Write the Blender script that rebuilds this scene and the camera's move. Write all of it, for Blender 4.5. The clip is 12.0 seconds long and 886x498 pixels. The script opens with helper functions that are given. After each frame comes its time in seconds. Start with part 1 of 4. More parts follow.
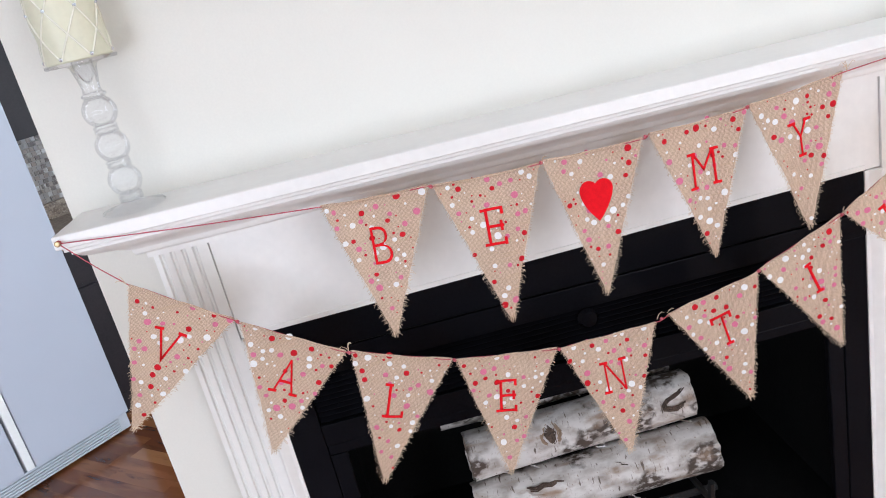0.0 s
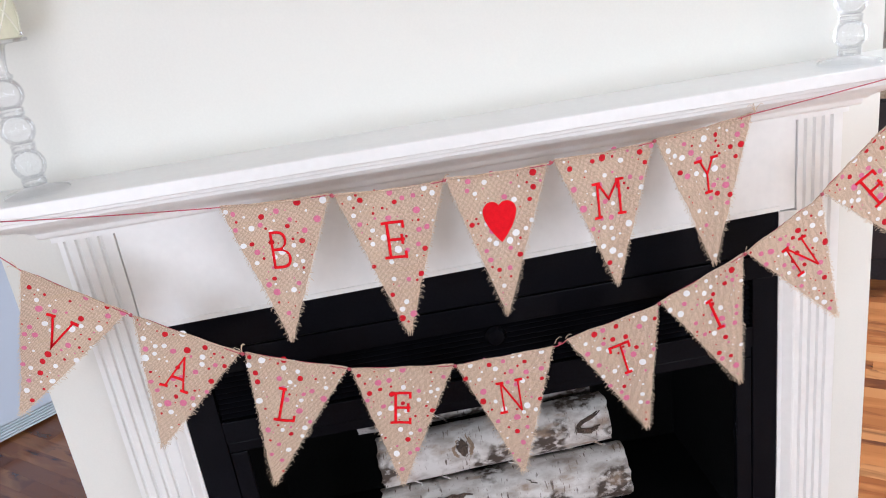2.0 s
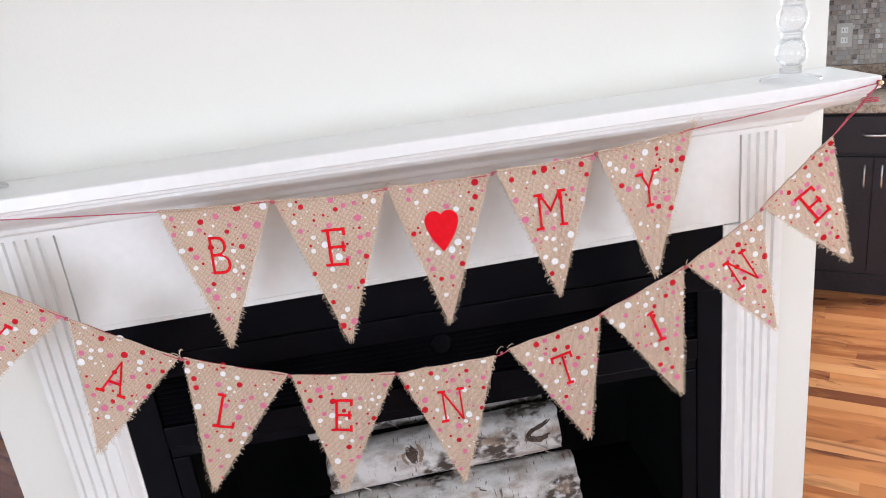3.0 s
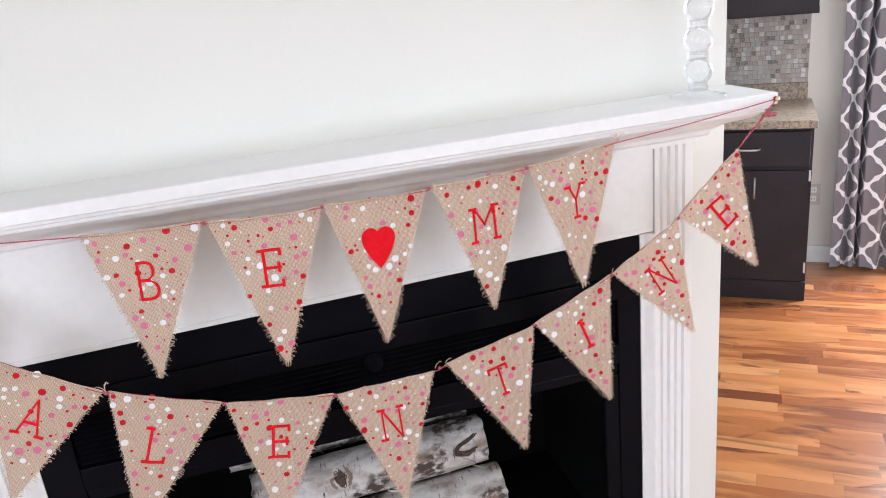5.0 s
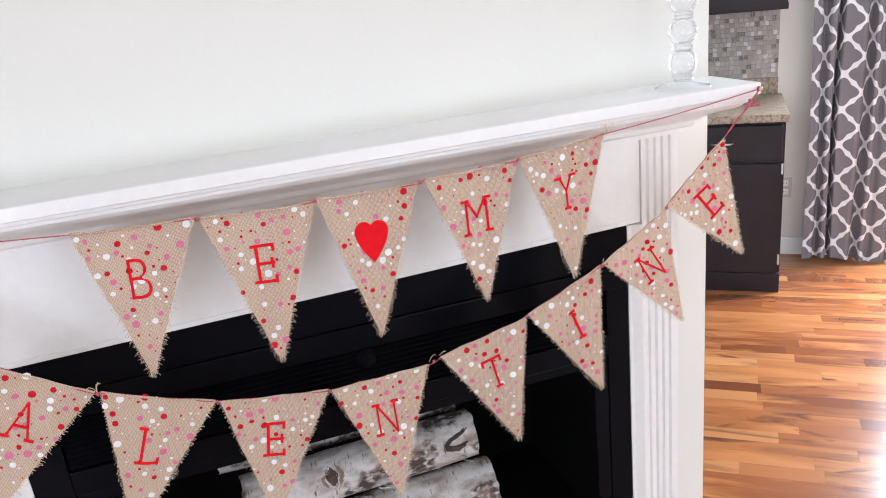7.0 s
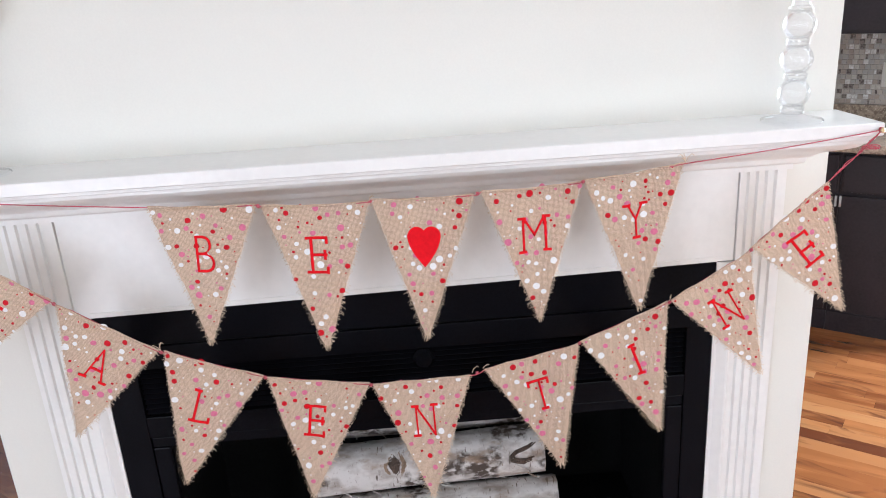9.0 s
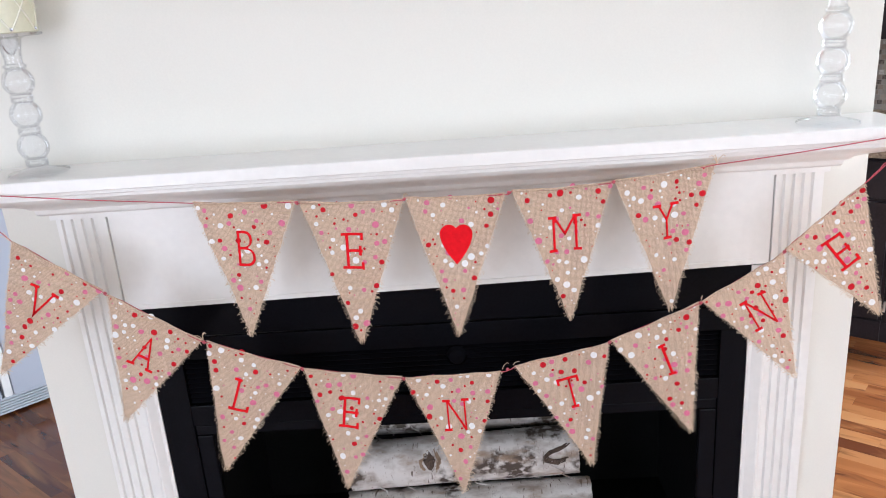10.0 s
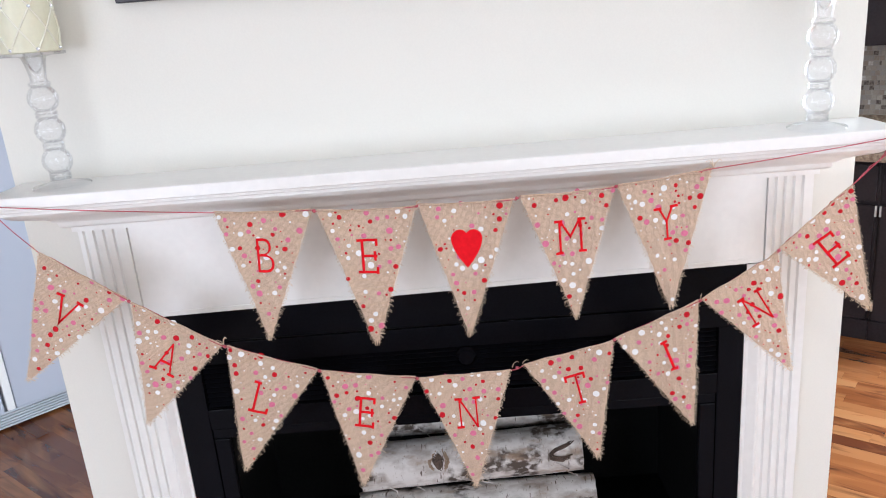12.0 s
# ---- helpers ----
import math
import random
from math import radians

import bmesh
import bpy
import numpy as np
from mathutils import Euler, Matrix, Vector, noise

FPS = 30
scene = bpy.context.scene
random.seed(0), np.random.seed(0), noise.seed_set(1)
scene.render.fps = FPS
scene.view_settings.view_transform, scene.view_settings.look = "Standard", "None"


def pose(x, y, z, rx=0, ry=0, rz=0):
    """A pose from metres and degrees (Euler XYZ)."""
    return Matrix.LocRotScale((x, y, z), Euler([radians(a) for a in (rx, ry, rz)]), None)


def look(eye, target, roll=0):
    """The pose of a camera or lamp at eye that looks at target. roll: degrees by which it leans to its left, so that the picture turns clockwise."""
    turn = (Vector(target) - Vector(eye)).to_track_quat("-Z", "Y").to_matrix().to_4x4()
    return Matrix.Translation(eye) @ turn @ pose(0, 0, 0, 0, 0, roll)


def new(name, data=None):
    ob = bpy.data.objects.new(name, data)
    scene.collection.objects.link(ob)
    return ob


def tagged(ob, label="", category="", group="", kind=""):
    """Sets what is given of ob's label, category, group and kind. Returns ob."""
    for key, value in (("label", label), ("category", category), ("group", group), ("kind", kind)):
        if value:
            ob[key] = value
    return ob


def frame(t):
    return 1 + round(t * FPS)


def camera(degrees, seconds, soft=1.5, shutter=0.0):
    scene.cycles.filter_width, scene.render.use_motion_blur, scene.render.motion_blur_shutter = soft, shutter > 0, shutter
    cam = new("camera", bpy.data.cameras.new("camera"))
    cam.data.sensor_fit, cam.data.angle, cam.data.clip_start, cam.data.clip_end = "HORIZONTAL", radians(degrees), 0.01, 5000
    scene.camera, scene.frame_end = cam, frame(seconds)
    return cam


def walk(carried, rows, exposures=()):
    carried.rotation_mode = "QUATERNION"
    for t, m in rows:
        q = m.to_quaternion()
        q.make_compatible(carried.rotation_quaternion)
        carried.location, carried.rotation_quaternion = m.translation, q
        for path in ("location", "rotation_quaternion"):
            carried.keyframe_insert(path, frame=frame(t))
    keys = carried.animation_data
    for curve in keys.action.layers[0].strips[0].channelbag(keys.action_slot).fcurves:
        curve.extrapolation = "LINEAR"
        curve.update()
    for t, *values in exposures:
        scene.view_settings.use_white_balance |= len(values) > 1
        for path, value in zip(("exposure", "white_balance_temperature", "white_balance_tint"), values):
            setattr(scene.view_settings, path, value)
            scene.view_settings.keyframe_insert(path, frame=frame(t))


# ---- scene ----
cam = camera(60.3, 12.0, soft=1.0)
PATH = [
    (0, (0.089, 0.143, 1.645), (0.195, 2.025, 0.976), -13.1),
    (0.5, (0.119, 0.141, 1.641), (0.259, 2.017, 0.963), -12.3),
    (1, (0.163, 0.134, 1.642), (0.314, 2.011, 0.968), -11.3),
    (1.5, (0.209, 0.131, 1.642), (0.362, 2.004, 0.958), -9.5),
    (2, (0.247, 0.128, 1.643), (0.369, 2.006, 0.965), -8.5),
    (2.5, (0.285, 0.127, 1.644), (0.411, 2.005, 0.968), -7.6),
    (3, (0.315, 0.122, 1.644), (0.486, 1.996, 0.967), -7.0),
    (3.5, (0.329, 0.12, 1.646), (0.573, 1.987, 0.973), -6.8),
    (3.7, (0.325, 0.109, 1.638), (0.591, 1.982, 0.990), -6.8),
    (5.3, (0.206, 0.14, 1.646), (0.733, 1.954, 0.99), -6.0),
    (5.5, (0.197, 0.141, 1.645), (0.757, 1.947, 0.991), -6.2),
    (6, (0.184, 0.135, 1.644), (0.791, 1.926, 0.993), -6.1),
    (6.5, (0.18, 0.141, 1.641), (0.782, 1.932, 0.985), -5.9),
    (7, (0.189, 0.142, 1.635), (0.733, 1.95, 0.975), -6.2),
    (7.5, (0.234, 0.137, 1.641), (0.643, 1.987, 1.001), -5.4),
    (7.7, (0.26, 0.134, 1.643), (0.621, 1.994, 1.002), -5.0),
    (9.3, (0.444, 0.095, 1.651), (0.451, 1.988, 1.006), -3.8),
    (9.5, (0.454, 0.084, 1.638), (0.428, 1.984, 1.015), -4.0),
    (10, (0.449, 0.072, 1.641), (0.383, 1.973, 1.024), -4.1),
    (10.5, (0.45, 0.062, 1.64), (0.372, 1.966, 1.032), -4.0),
    (11, (0.45, 0.055, 1.64), (0.356, 1.958, 1.03), -4.0),
    (11.5, (0.438, 0.037, 1.646), (0.37, 1.942, 1.04), -4.7),
    (12, (0.408, 0.011, 1.653), (0.375, 1.92, 1.058), -4.7),
]
walk(cam, [(t, look(eye, target, roll)) for t, eye, target, roll in PATH], exposures=((0.0, -0.84, 5850, 16), (3.5, -0.85, 5850, 16), (5.5, -0.87, 5850, 16), (7.5, -0.87, 5850, 16), (9.5, -0.86, 5850, 16), (12.0, -0.85, 5850, 16)))

# ---------- world, light ----------
world = bpy.data.worlds.new("world")
scene.world = world
world.use_nodes = True
wn = world.node_tree.nodes
sky = wn.new("ShaderNodeTexSky")
sky.sky_type, sky.sun_disc = "NISHITA", False
sky.sun_elevation, sky.sun_rotation = radians(40), radians(200)
world.node_tree.links.new(sky.outputs[0], wn["Background"].inputs[0])
wn["Background"].inputs[1].default_value = 0.12


def daylight(name, m, w, h, watts, color):
    """Sky light that comes in through a window opening."""
    lamp = bpy.data.lights.new(name, "AREA")
    lamp.shape, lamp.size, lamp.size_y, lamp.energy, lamp.color = "RECTANGLE", w, h, watts, color
    ob = new(name, lamp)
    ob.matrix_world = m
    return ob


ROOM = pose(0, 0, 0, 0, 0, -38)      # kitchen and floor boards: local x along the cabinets, y to their wall
LEFT = pose(0, 0, 0, 0, 0, 45)       # refrigerator side
WIN_W, WIN_H, WIN_Z = 2.0, 2.3, 1.40
daylight("window_light_west", look((-2.0, -2.52, WIN_Z), (-1.0, 2, 1.3)), 1.9, 2.2, 118, (0.91, 0.97, 1.0))
daylight("window_light_east", look((2.3, -2.52, WIN_Z), (1.6, 2, 1.3)), 1.9, 2.2, 82, (1.0, 0.985, 0.95))
daylight("door_light", ROOM @ look((1.43, 4.612, 1.0), (1.43, 0, 1.0)), 0.60, 1.84, 640, (0.86, 0.97, 1.0))

# ---------- materials ----------


def material(name, base, rough=0.5, metal=0.0, vary=0.06, scale=8.0, fine=120.0, bump=0.05, spec=0.5, second=None, coat=0.0):
    """A surface with two scales of variation in tone and a fine relief."""
    m = bpy.data.materials.new(name)
    m.use_nodes = True
    t = m.node_tree
    n, l = t.nodes, t.links
    b = n["Principled BSDF"]
    b.inputs["Roughness"].default_value, b.inputs["Metallic"].default_value = rough, metal
    b.inputs["Specular IOR Level"].default_value = spec
    b.inputs["Coat Weight"].default_value = coat
    co = n.new("ShaderNodeTexCoord")
    big, small = n.new("ShaderNodeTexNoise"), n.new("ShaderNodeTexNoise")
    big.inputs["Scale"].default_value, small.inputs["Scale"].default_value = scale, fine
    big.inputs["Detail"].default_value = 5
    for k in (big, small):
        l.new(co.outputs["Object"], k.inputs["Vector"])
    mix = n.new("ShaderNodeMix")
    mix.data_type = "RGBA"
    other = second or tuple(c * (1 - 2.5 * vary) for c in base)
    mix.inputs[6].default_value, mix.inputs[7].default_value = (*base, 1), (*other, 1)
    add = n.new("ShaderNodeMath")
    add.operation = "MULTIPLY"
    l.new(big.outputs[0], add.inputs[0])
    l.new(small.outputs[0], add.inputs[1])
    ramp = n.new("ShaderNodeMapRange")
    ramp.inputs[1].default_value, ramp.inputs[2].default_value = 0.12, 0.42
    l.new(add.outputs[0], ramp.inputs[0])
    l.new(ramp.outputs[0], mix.inputs[0])
    l.new(mix.outputs[2], b.inputs["Base Color"])
    bp = n.new("ShaderNodeBump")
    bp.inputs["Strength"].default_value, bp.inputs["Distance"].default_value = bump, 0.002
    l.new(small.outputs[0], bp.inputs["Height"])
    l.new(bp.outputs[0], b.inputs["Normal"])
    return m


def link_color(m, make):
    """Replace the colour of a material by what make(nodes, links, coordinates) returns: a colour socket, and a height socket or None."""
    t = m.node_tree
    n, l = t.nodes, t.links
    b = n["Principled BSDF"]
    co = n.new("ShaderNodeTexCoord")
    color, height = make(n, l, co.outputs["Object"])
    l.new(color, b.inputs["Base Color"])
    if height:
        bp = n.new("ShaderNodeBump")
        bp.inputs["Strength"].default_value, bp.inputs["Distance"].default_value = 0.45, 0.001
        l.new(height, bp.inputs["Height"])
        l.new(bp.outputs[0], b.inputs["Normal"])
    return m


def mixed(n, l, fac, a, b):
    k = n.new("ShaderNodeMix")
    k.data_type = "RGBA"
    for socket, v in ((k.inputs[6], a), (k.inputs[7], b)):
        if isinstance(v, tuple):
            socket.default_value = (*v, 1)
        else:
            l.new(v, socket)
    l.new(fac, k.inputs[0]) if not isinstance(fac, float) else setattr(k.inputs[0], "default_value", fac)
    return k.outputs[2]


def ranged(n, l, socket, lo, hi):
    k = n.new("ShaderNodeMapRange")
    k.inputs[1].default_value, k.inputs[2].default_value = lo, hi
    l.new(socket, k.inputs[0])
    return k.outputs[0]


def noised(n, l, vec, scale, detail=3.0, stretch=None, shift=None, warp=0.0):
    mp = n.new("ShaderNodeMapping")
    if stretch:
        mp.inputs["Scale"].default_value = stretch
    l.new(vec, mp.inputs["Vector"])
    if shift:
        l.new(shift, mp.inputs["Location"])
    k = n.new("ShaderNodeTexNoise")
    k.inputs["Scale"].default_value, k.inputs["Detail"].default_value, k.inputs["Distortion"].default_value = scale, detail, warp
    l.new(mp.outputs[0], k.inputs["Vector"])
    return k.outputs[0]


def burlap_nodes(n, l, vec):
    waves = []
    for axis in ("X", "Z"):
        w = n.new("ShaderNodeTexWave")
        w.bands_direction = axis
        w.inputs["Scale"].default_value, w.inputs["Distortion"].default_value = 150.0, 4.2
        w.inputs["Detail"].default_value, w.inputs["Detail Scale"].default_value = 2.0, 0.8
        l.new(vec, w.inputs["Vector"])
        waves.append(w.outputs["Fac"])
    top = n.new("ShaderNodeMath")
    top.operation = "MULTIPLY"
    l.new(waves[0], top.inputs[0])
    l.new(waves[1], top.inputs[1])
    c = mixed(n, l, ranged(n, l, top.outputs[0], 0.0, 0.5), (0.54, 0.395, 0.295), (0.80, 0.62, 0.48))
    slub = noised(n, l, vec, 110.0, 2.0, (0.10, 1, 2.5))
    c = mixed(n, l, ranged(n, l, slub, 0.48, 0.75), c, (0.64, 0.475, 0.33))
    slub2 = noised(n, l, vec, 110.0, 2.0, (2.5, 1, 0.10))
    c = mixed(n, l, ranged(n, l, slub2, 0.56, 0.95), c, (0.84, 0.68, 0.53))
    tone = noised(n, l, vec, 9.0, 3.0)
    c = mixed(n, l, ranged(n, l, tone, 0.45, 0.9), c, (0.74, 0.575, 0.425))
    return c, top.outputs[0]


def birch_nodes(n, l, vec):
    info = n.new("ShaderNodeObjectInfo")
    rand = info.outputs["Random"]
    base = mixed(n, l, ranged(n, l, noised(n, l, vec, 34.0, 8.0, (0.6, 1, 1), rand), 0.44, 0.72), (0.64, 0.61, 0.58), (0.30, 0.25, 0.215))
    speck = noised(n, l, vec, 150.0, 3.0, (1.5, 0.6, 0.6), rand)
    c = mixed(n, l, ranged(n, l, speck, 0.64, 0.74), base, (0.26, 0.19, 0.15))
    len_ = noised(n, l, vec, 60.0, 3.0, (2.4, 0.5, 0.5), rand)
    c = mixed(n, l, ranged(n, l, len_, 0.64, 0.70), c, (0.13, 0.10, 0.08))
    patch = noised(n, l, vec, 9.0, 10.0, (1.0, 1.1, 1.1), rand)
    torn = noised(n, l, vec, 70.0, 6.0, (0.7, 1, 1), rand)
    deep = n.new("ShaderNodeMath")
    deep.operation = "MULTIPLY"
    l.new(ranged(n, l, patch, 0.535, 0.60), deep.inputs[0])
    l.new(ranged(n, l, torn, 0.36, 0.52), deep.inputs[1])
    c = mixed(n, l, deep.outputs[0], c, (0.070, 0.050, 0.038))
    peel = noised(n, l, vec, 18.0, 6.0, (0.6, 1.4, 1.4))
    c = mixed(n, l, ranged(n, l, peel, 0.55, 0.70), c, (0.30, 0.205, 0.14))
    return c, patch


def plank_nodes(source):
    def make(n, l, vec):
        if source == "island":
            rnd = n.new("ShaderNodeNewGeometry").outputs["Random Per Island"]
        else:
            rnd = n.new("ShaderNodeObjectInfo").outputs["Random"]
        mul = n.new("ShaderNodeMath")
        mul.operation = "MULTIPLY"
        l.new(rnd, mul.inputs[0])
        mul.inputs[1].default_value = 37.0
        ramp = n.new("ShaderNodeValToRGB")
        e = ramp.color_ramp.elements
        e[0].position, e[0].color = 0.0, (0.095, 0.028, 0.012, 1)
        e[1].position, e[1].color = 1.0, (0.36, 0.165, 0.064, 1)
        for p, col in ((0.2, (0.15, 0.045, 0.015, 1)), (0.5, (0.205, 0.066, 0.021, 1)), (0.8, (0.27, 0.100, 0.032, 1))):
            k = e.new(p)
            k.color = col
        l.new(rnd, ramp.inputs[0])
        grain = noised(n, l, vec, 8.0, 5.0, (0.30, 3.0, 1), mul.outputs[0], 0.9)
        c = mixed(n, l, ranged(n, l, grain, 0.54, 0.86), ramp.outputs[0], (0.05, 0.017, 0.010))
        band = noised(n, l, vec, 3.0, 4.0, (0.5, 2.6, 1), mul.outputs[0], 1.4)
        c = mixed(n, l, ranged(n, l, band, 0.50, 0.78), c, (0.34, 0.135, 0.045))
        swirl = noised(n, l, vec, 2.2, 6.0, (0.8, 2.2, 1), mul.outputs[0], 2.4)
        c = mixed(n, l, ranged(n, l, swirl, 0.60, 0.70), c, (0.085, 0.028, 0.014))
        return c, grain
    return make


def tile_nodes(n, l, vec):
    rnd = n.new("ShaderNodeNewGeometry").outputs["Random Per Island"]
    ramp = n.new("ShaderNodeValToRGB")
    ramp.color_ramp.interpolation = "CONSTANT"
    e = ramp.color_ramp.elements
    e[0].position, e[0].color = 0.0, (0.085, 0.062, 0.055, 1)
    e[1].position, e[1].color = 0.86, (0.62, 0.61, 0.60, 1)
    for p, col in ((0.15, (0.30, 0.24, 0.20, 1)), (0.35, (0.38, 0.33, 0.29, 1)), (0.55, (0.33, 0.31, 0.30, 1)), (0.75, (0.44, 0.40, 0.36, 1))):
        k = e.new(p)
        k.color = col
    l.new(rnd, ramp.inputs[0])
    return mixed(n, l, ranged(n, l, noised(n, l, vec, 90.0), 0.4, 0.8), ramp.outputs[0], (0.34, 0.29, 0.25)), None


def stone_nodes(n, l, vec):
    c = mixed(n, l, ranged(n, l, noised(n, l, vec, 55.0, 6.0), 0.4, 0.62), (0.36, 0.275, 0.20), (0.17, 0.115, 0.08))
    return mixed(n, l, ranged(n, l, noised(n, l, vec, 140.0, 3.0), 0.55, 0.7), c, (0.52, 0.43, 0.33)), None


def trellis_nodes(n, l, vec):
    """Grey cloth with a white lattice of four-lobed cells, along the cloth's own width (UV)."""
    uv = n.new("ShaderNodeUVMap").outputs[0]
    sep = n.new("ShaderNodeSeparateXYZ")
    l.new(uv, sep.inputs[0])

    def op(kind, a, b=None):
        k = n.new("ShaderNodeMath")
        k.operation = kind
        for i, v in enumerate((a, b)):
            if v is None:
                continue
            if isinstance(v, (int, float)):
                k.inputs[i].default_value = v
            else:
                l.new(v, k.inputs[i])
        return k.outputs[0]

    # distance from the centre of the nearest cell, as parts of its half width and half height; cells lie in two offset rows
    x = op("MULTIPLY", op("PINGPONG", op("DIVIDE", sep.outputs[0], 0.172), 0.5), 2.0)
    y = op("MULTIPLY", op("PINGPONG", op("DIVIDE", sep.outputs[1], 0.178), 0.5), 2.0)

    def four_lobes(x, y):
        def lobe(p, q):
            return op("ADD", op("POWER", op("DIVIDE", p, 0.80), 1.8), op("POWER", op("DIVIDE", q, 0.46), 1.8))
        return op("MINIMUM", lobe(x, y), lobe(y, x))

    f = op("MINIMUM", four_lobes(x, y), four_lobes(op("SUBTRACT", 1.0, x), op("SUBTRACT", 1.0, y)))
    line = ranged(n, l, f, 0.97, 1.03)
    weave = noised(n, l, vec, 300.0, 2.0)
    grey = mixed(n, l, weave, (0.165, 0.152, 0.165), (0.21, 0.195, 0.21))
    return mixed(n, l, line, grey, (0.74, 0.74, 0.75)), None


WALL = material("wall_paint", (0.757, 0.738, 0.675), 0.75, vary=0.012, scale=2.0, fine=260, bump=0.06, spec=0.3)
KWALL = material("kitchen_wall_paint", (0.70, 0.67, 0.61), 0.7, vary=0.02, scale=2.0, fine=260, bump=0.06, spec=0.3)
CEIL = material("ceiling_paint", (0.82, 0.82, 0.80), 0.8, vary=0.02, fine=90, bump=0.1)
TRIM = material("white_gloss_paint", (0.83, 0.815, 0.785), 0.30, vary=0.02, scale=3.5, fine=60, bump=0.03)
BLACK = material("black_enamel", (0.006, 0.006, 0.008), 0.20, vary=0.15, scale=6, fine=200, bump=0.02, spec=0.05)
SOOT = material("black_soot", (0.005, 0.005, 0.005), 0.85, vary=0.2, bump=0.3, spec=0.1)
IRON = material("cast_iron", (0.012, 0.012, 0.012), 0.55, vary=0.2, bump=0.3)
BURLAP = link_color(material("burlap", (0.5, 0.38, 0.26), 0.95, spec=0.1), burlap_nodes)
bn, bl = BURLAP.node_tree.nodes, BURLAP.node_tree.links
through_light, both, gaps, woven = bn.new("ShaderNodeBsdfTranslucent"), bn.new("ShaderNodeMixShader"), bn.new("ShaderNodeBsdfTransparent"), bn.new("ShaderNodeMixShader")
through_light.inputs[0].default_value = (0.62, 0.46, 0.33, 1)
both.inputs[0].default_value = 0.18
bl.new(bn["Principled BSDF"].outputs[0], both.inputs[1])
bl.new(through_light.outputs[0], both.inputs[2])
# light passes between the threads of the open weave
hole = bn.new("ShaderNodeMapRange")
hole.inputs[1].default_value, hole.inputs[2].default_value, hole.inputs[3].default_value, hole.inputs[4].default_value = 0.02, 0.26, 0.32, 0.0
bl.new(next(k for k in bn if k.type == "MATH" and k.operation == "MULTIPLY" and k.inputs[0].is_linked and k.inputs[0].links[0].from_node.type == "TEX_WAVE").outputs[0], hole.inputs[0])
bl.new(hole.outputs[0], woven.inputs[0])
bl.new(both.outputs[0], woven.inputs[1])
bl.new(gaps.outputs[0], woven.inputs[2])
bl.new(woven.outputs[0], bn["Material Output"].inputs["Surface"])
THREAD = material("loose_jute_thread", (0.74, 0.58, 0.42), 0.95, vary=0.12, spec=0.1)
WHITE_DOT = material("white_craft_paint", (0.86, 0.86, 0.86), 0.6, vary=0.05, scale=300, fine=900, bump=0.3)
PINK_DOT = material("pink_craft_paint", (0.74, 0.20, 0.33), 0.75, vary=0.10, scale=300, fine=900, bump=0.3, spec=0.15)
RED_DOT = material("red_craft_paint", (0.62, 0.012, 0.022), 0.75, vary=0.15, scale=300, fine=900, bump=0.3, spec=0.15)
RED_FELT = material("red_felt", (0.80, 0.007, 0.014), 0.8, vary=0.08, scale=150, fine=900, bump=0.4, spec=0.15)
TWINE = material("red_twine", (0.40, 0.012, 0.035), 0.85, vary=0.2, scale=400, fine=900, bump=0.4, second=(0.55, 0.20, 0.23), spec=0.2)
BIRCH = link_color(material("birch_bark", (0.7, 0.66, 0.6), 0.75), birch_nodes)
SCAR = material("branch_scar", (0.035, 0.025, 0.020), 0.9, vary=0.25, scale=60, fine=300, bump=0.6, second=(0.16, 0.105, 0.075))
KNOT_RIM = material("knot_rim_bark", (0.36, 0.25, 0.17), 0.9, vary=0.2, scale=60, fine=300, bump=0.5)
CADDY = material("dark_red_wood", (0.075, 0.026, 0.020), 0.45, vary=0.15, scale=20, fine=140, bump=0.1)
LOG_END = material("log_end_grain", (0.42, 0.29, 0.18), 0.85, vary=0.15, scale=30, bump=0.3)
WAX = material("cream_wax", (0.70, 0.685, 0.52), 0.38, vary=0.03, scale=12, bump=0.05)
RIBBON = material("satin_ribbon", (0.80, 0.78, 0.66), 0.25, vary=0.03)
STUD = material("rhinestone", (0.75, 0.78, 0.85), 0.12, metal=0.8, vary=0.05)
BRASS = material("brass", (0.50, 0.36, 0.20), 0.32, metal=1.0, vary=0.06)
STEEL = material("brushed_nickel", (0.62, 0.61, 0.60), 0.3, metal=1.0, vary=0.06)
ESPRESSO = material("espresso_wood", (0.026, 0.019, 0.022), 0.42, vary=0.16, scale=6, fine=90, bump=0.04, spec=0.22)
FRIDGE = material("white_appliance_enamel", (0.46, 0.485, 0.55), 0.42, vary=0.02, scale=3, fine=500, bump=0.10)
GRILLE = material("grey_plastic", (0.52, 0.54, 0.58), 0.5, vary=0.04)
STONE = link_color(material("brown_granite_laminate", (0.4, 0.3, 0.2), 0.3), stone_nodes)
TILE = link_color(material("mosaic_glass_stone", (0.4, 0.35, 0.3), 0.3), tile_nodes)
GROUT = material("grout", (0.40, 0.37, 0.33), 0.9, vary=0.08)
PLANK = link_color(material("acacia_plank", (0.4, 0.2, 0.1), 0.21), plank_nodes("object"))
PLANKS = link_color(material("acacia_floor", (0.4, 0.2, 0.1), 0.21), plank_nodes("island"))
UNDER = material("floor_underlay", (0.06, 0.03, 0.02), 0.8)
CLOTH = link_color(material("trellis_cloth", (0.15, 0.15, 0.16), 0.9, spec=0.15), trellis_nodes)
PLATE = material("steel_outlet_plate", (0.56, 0.53, 0.49), 0.4, vary=0.04)
DARKFRAME = material("dark_frame", (0.018, 0.014, 0.022), 0.35, vary=0.1)
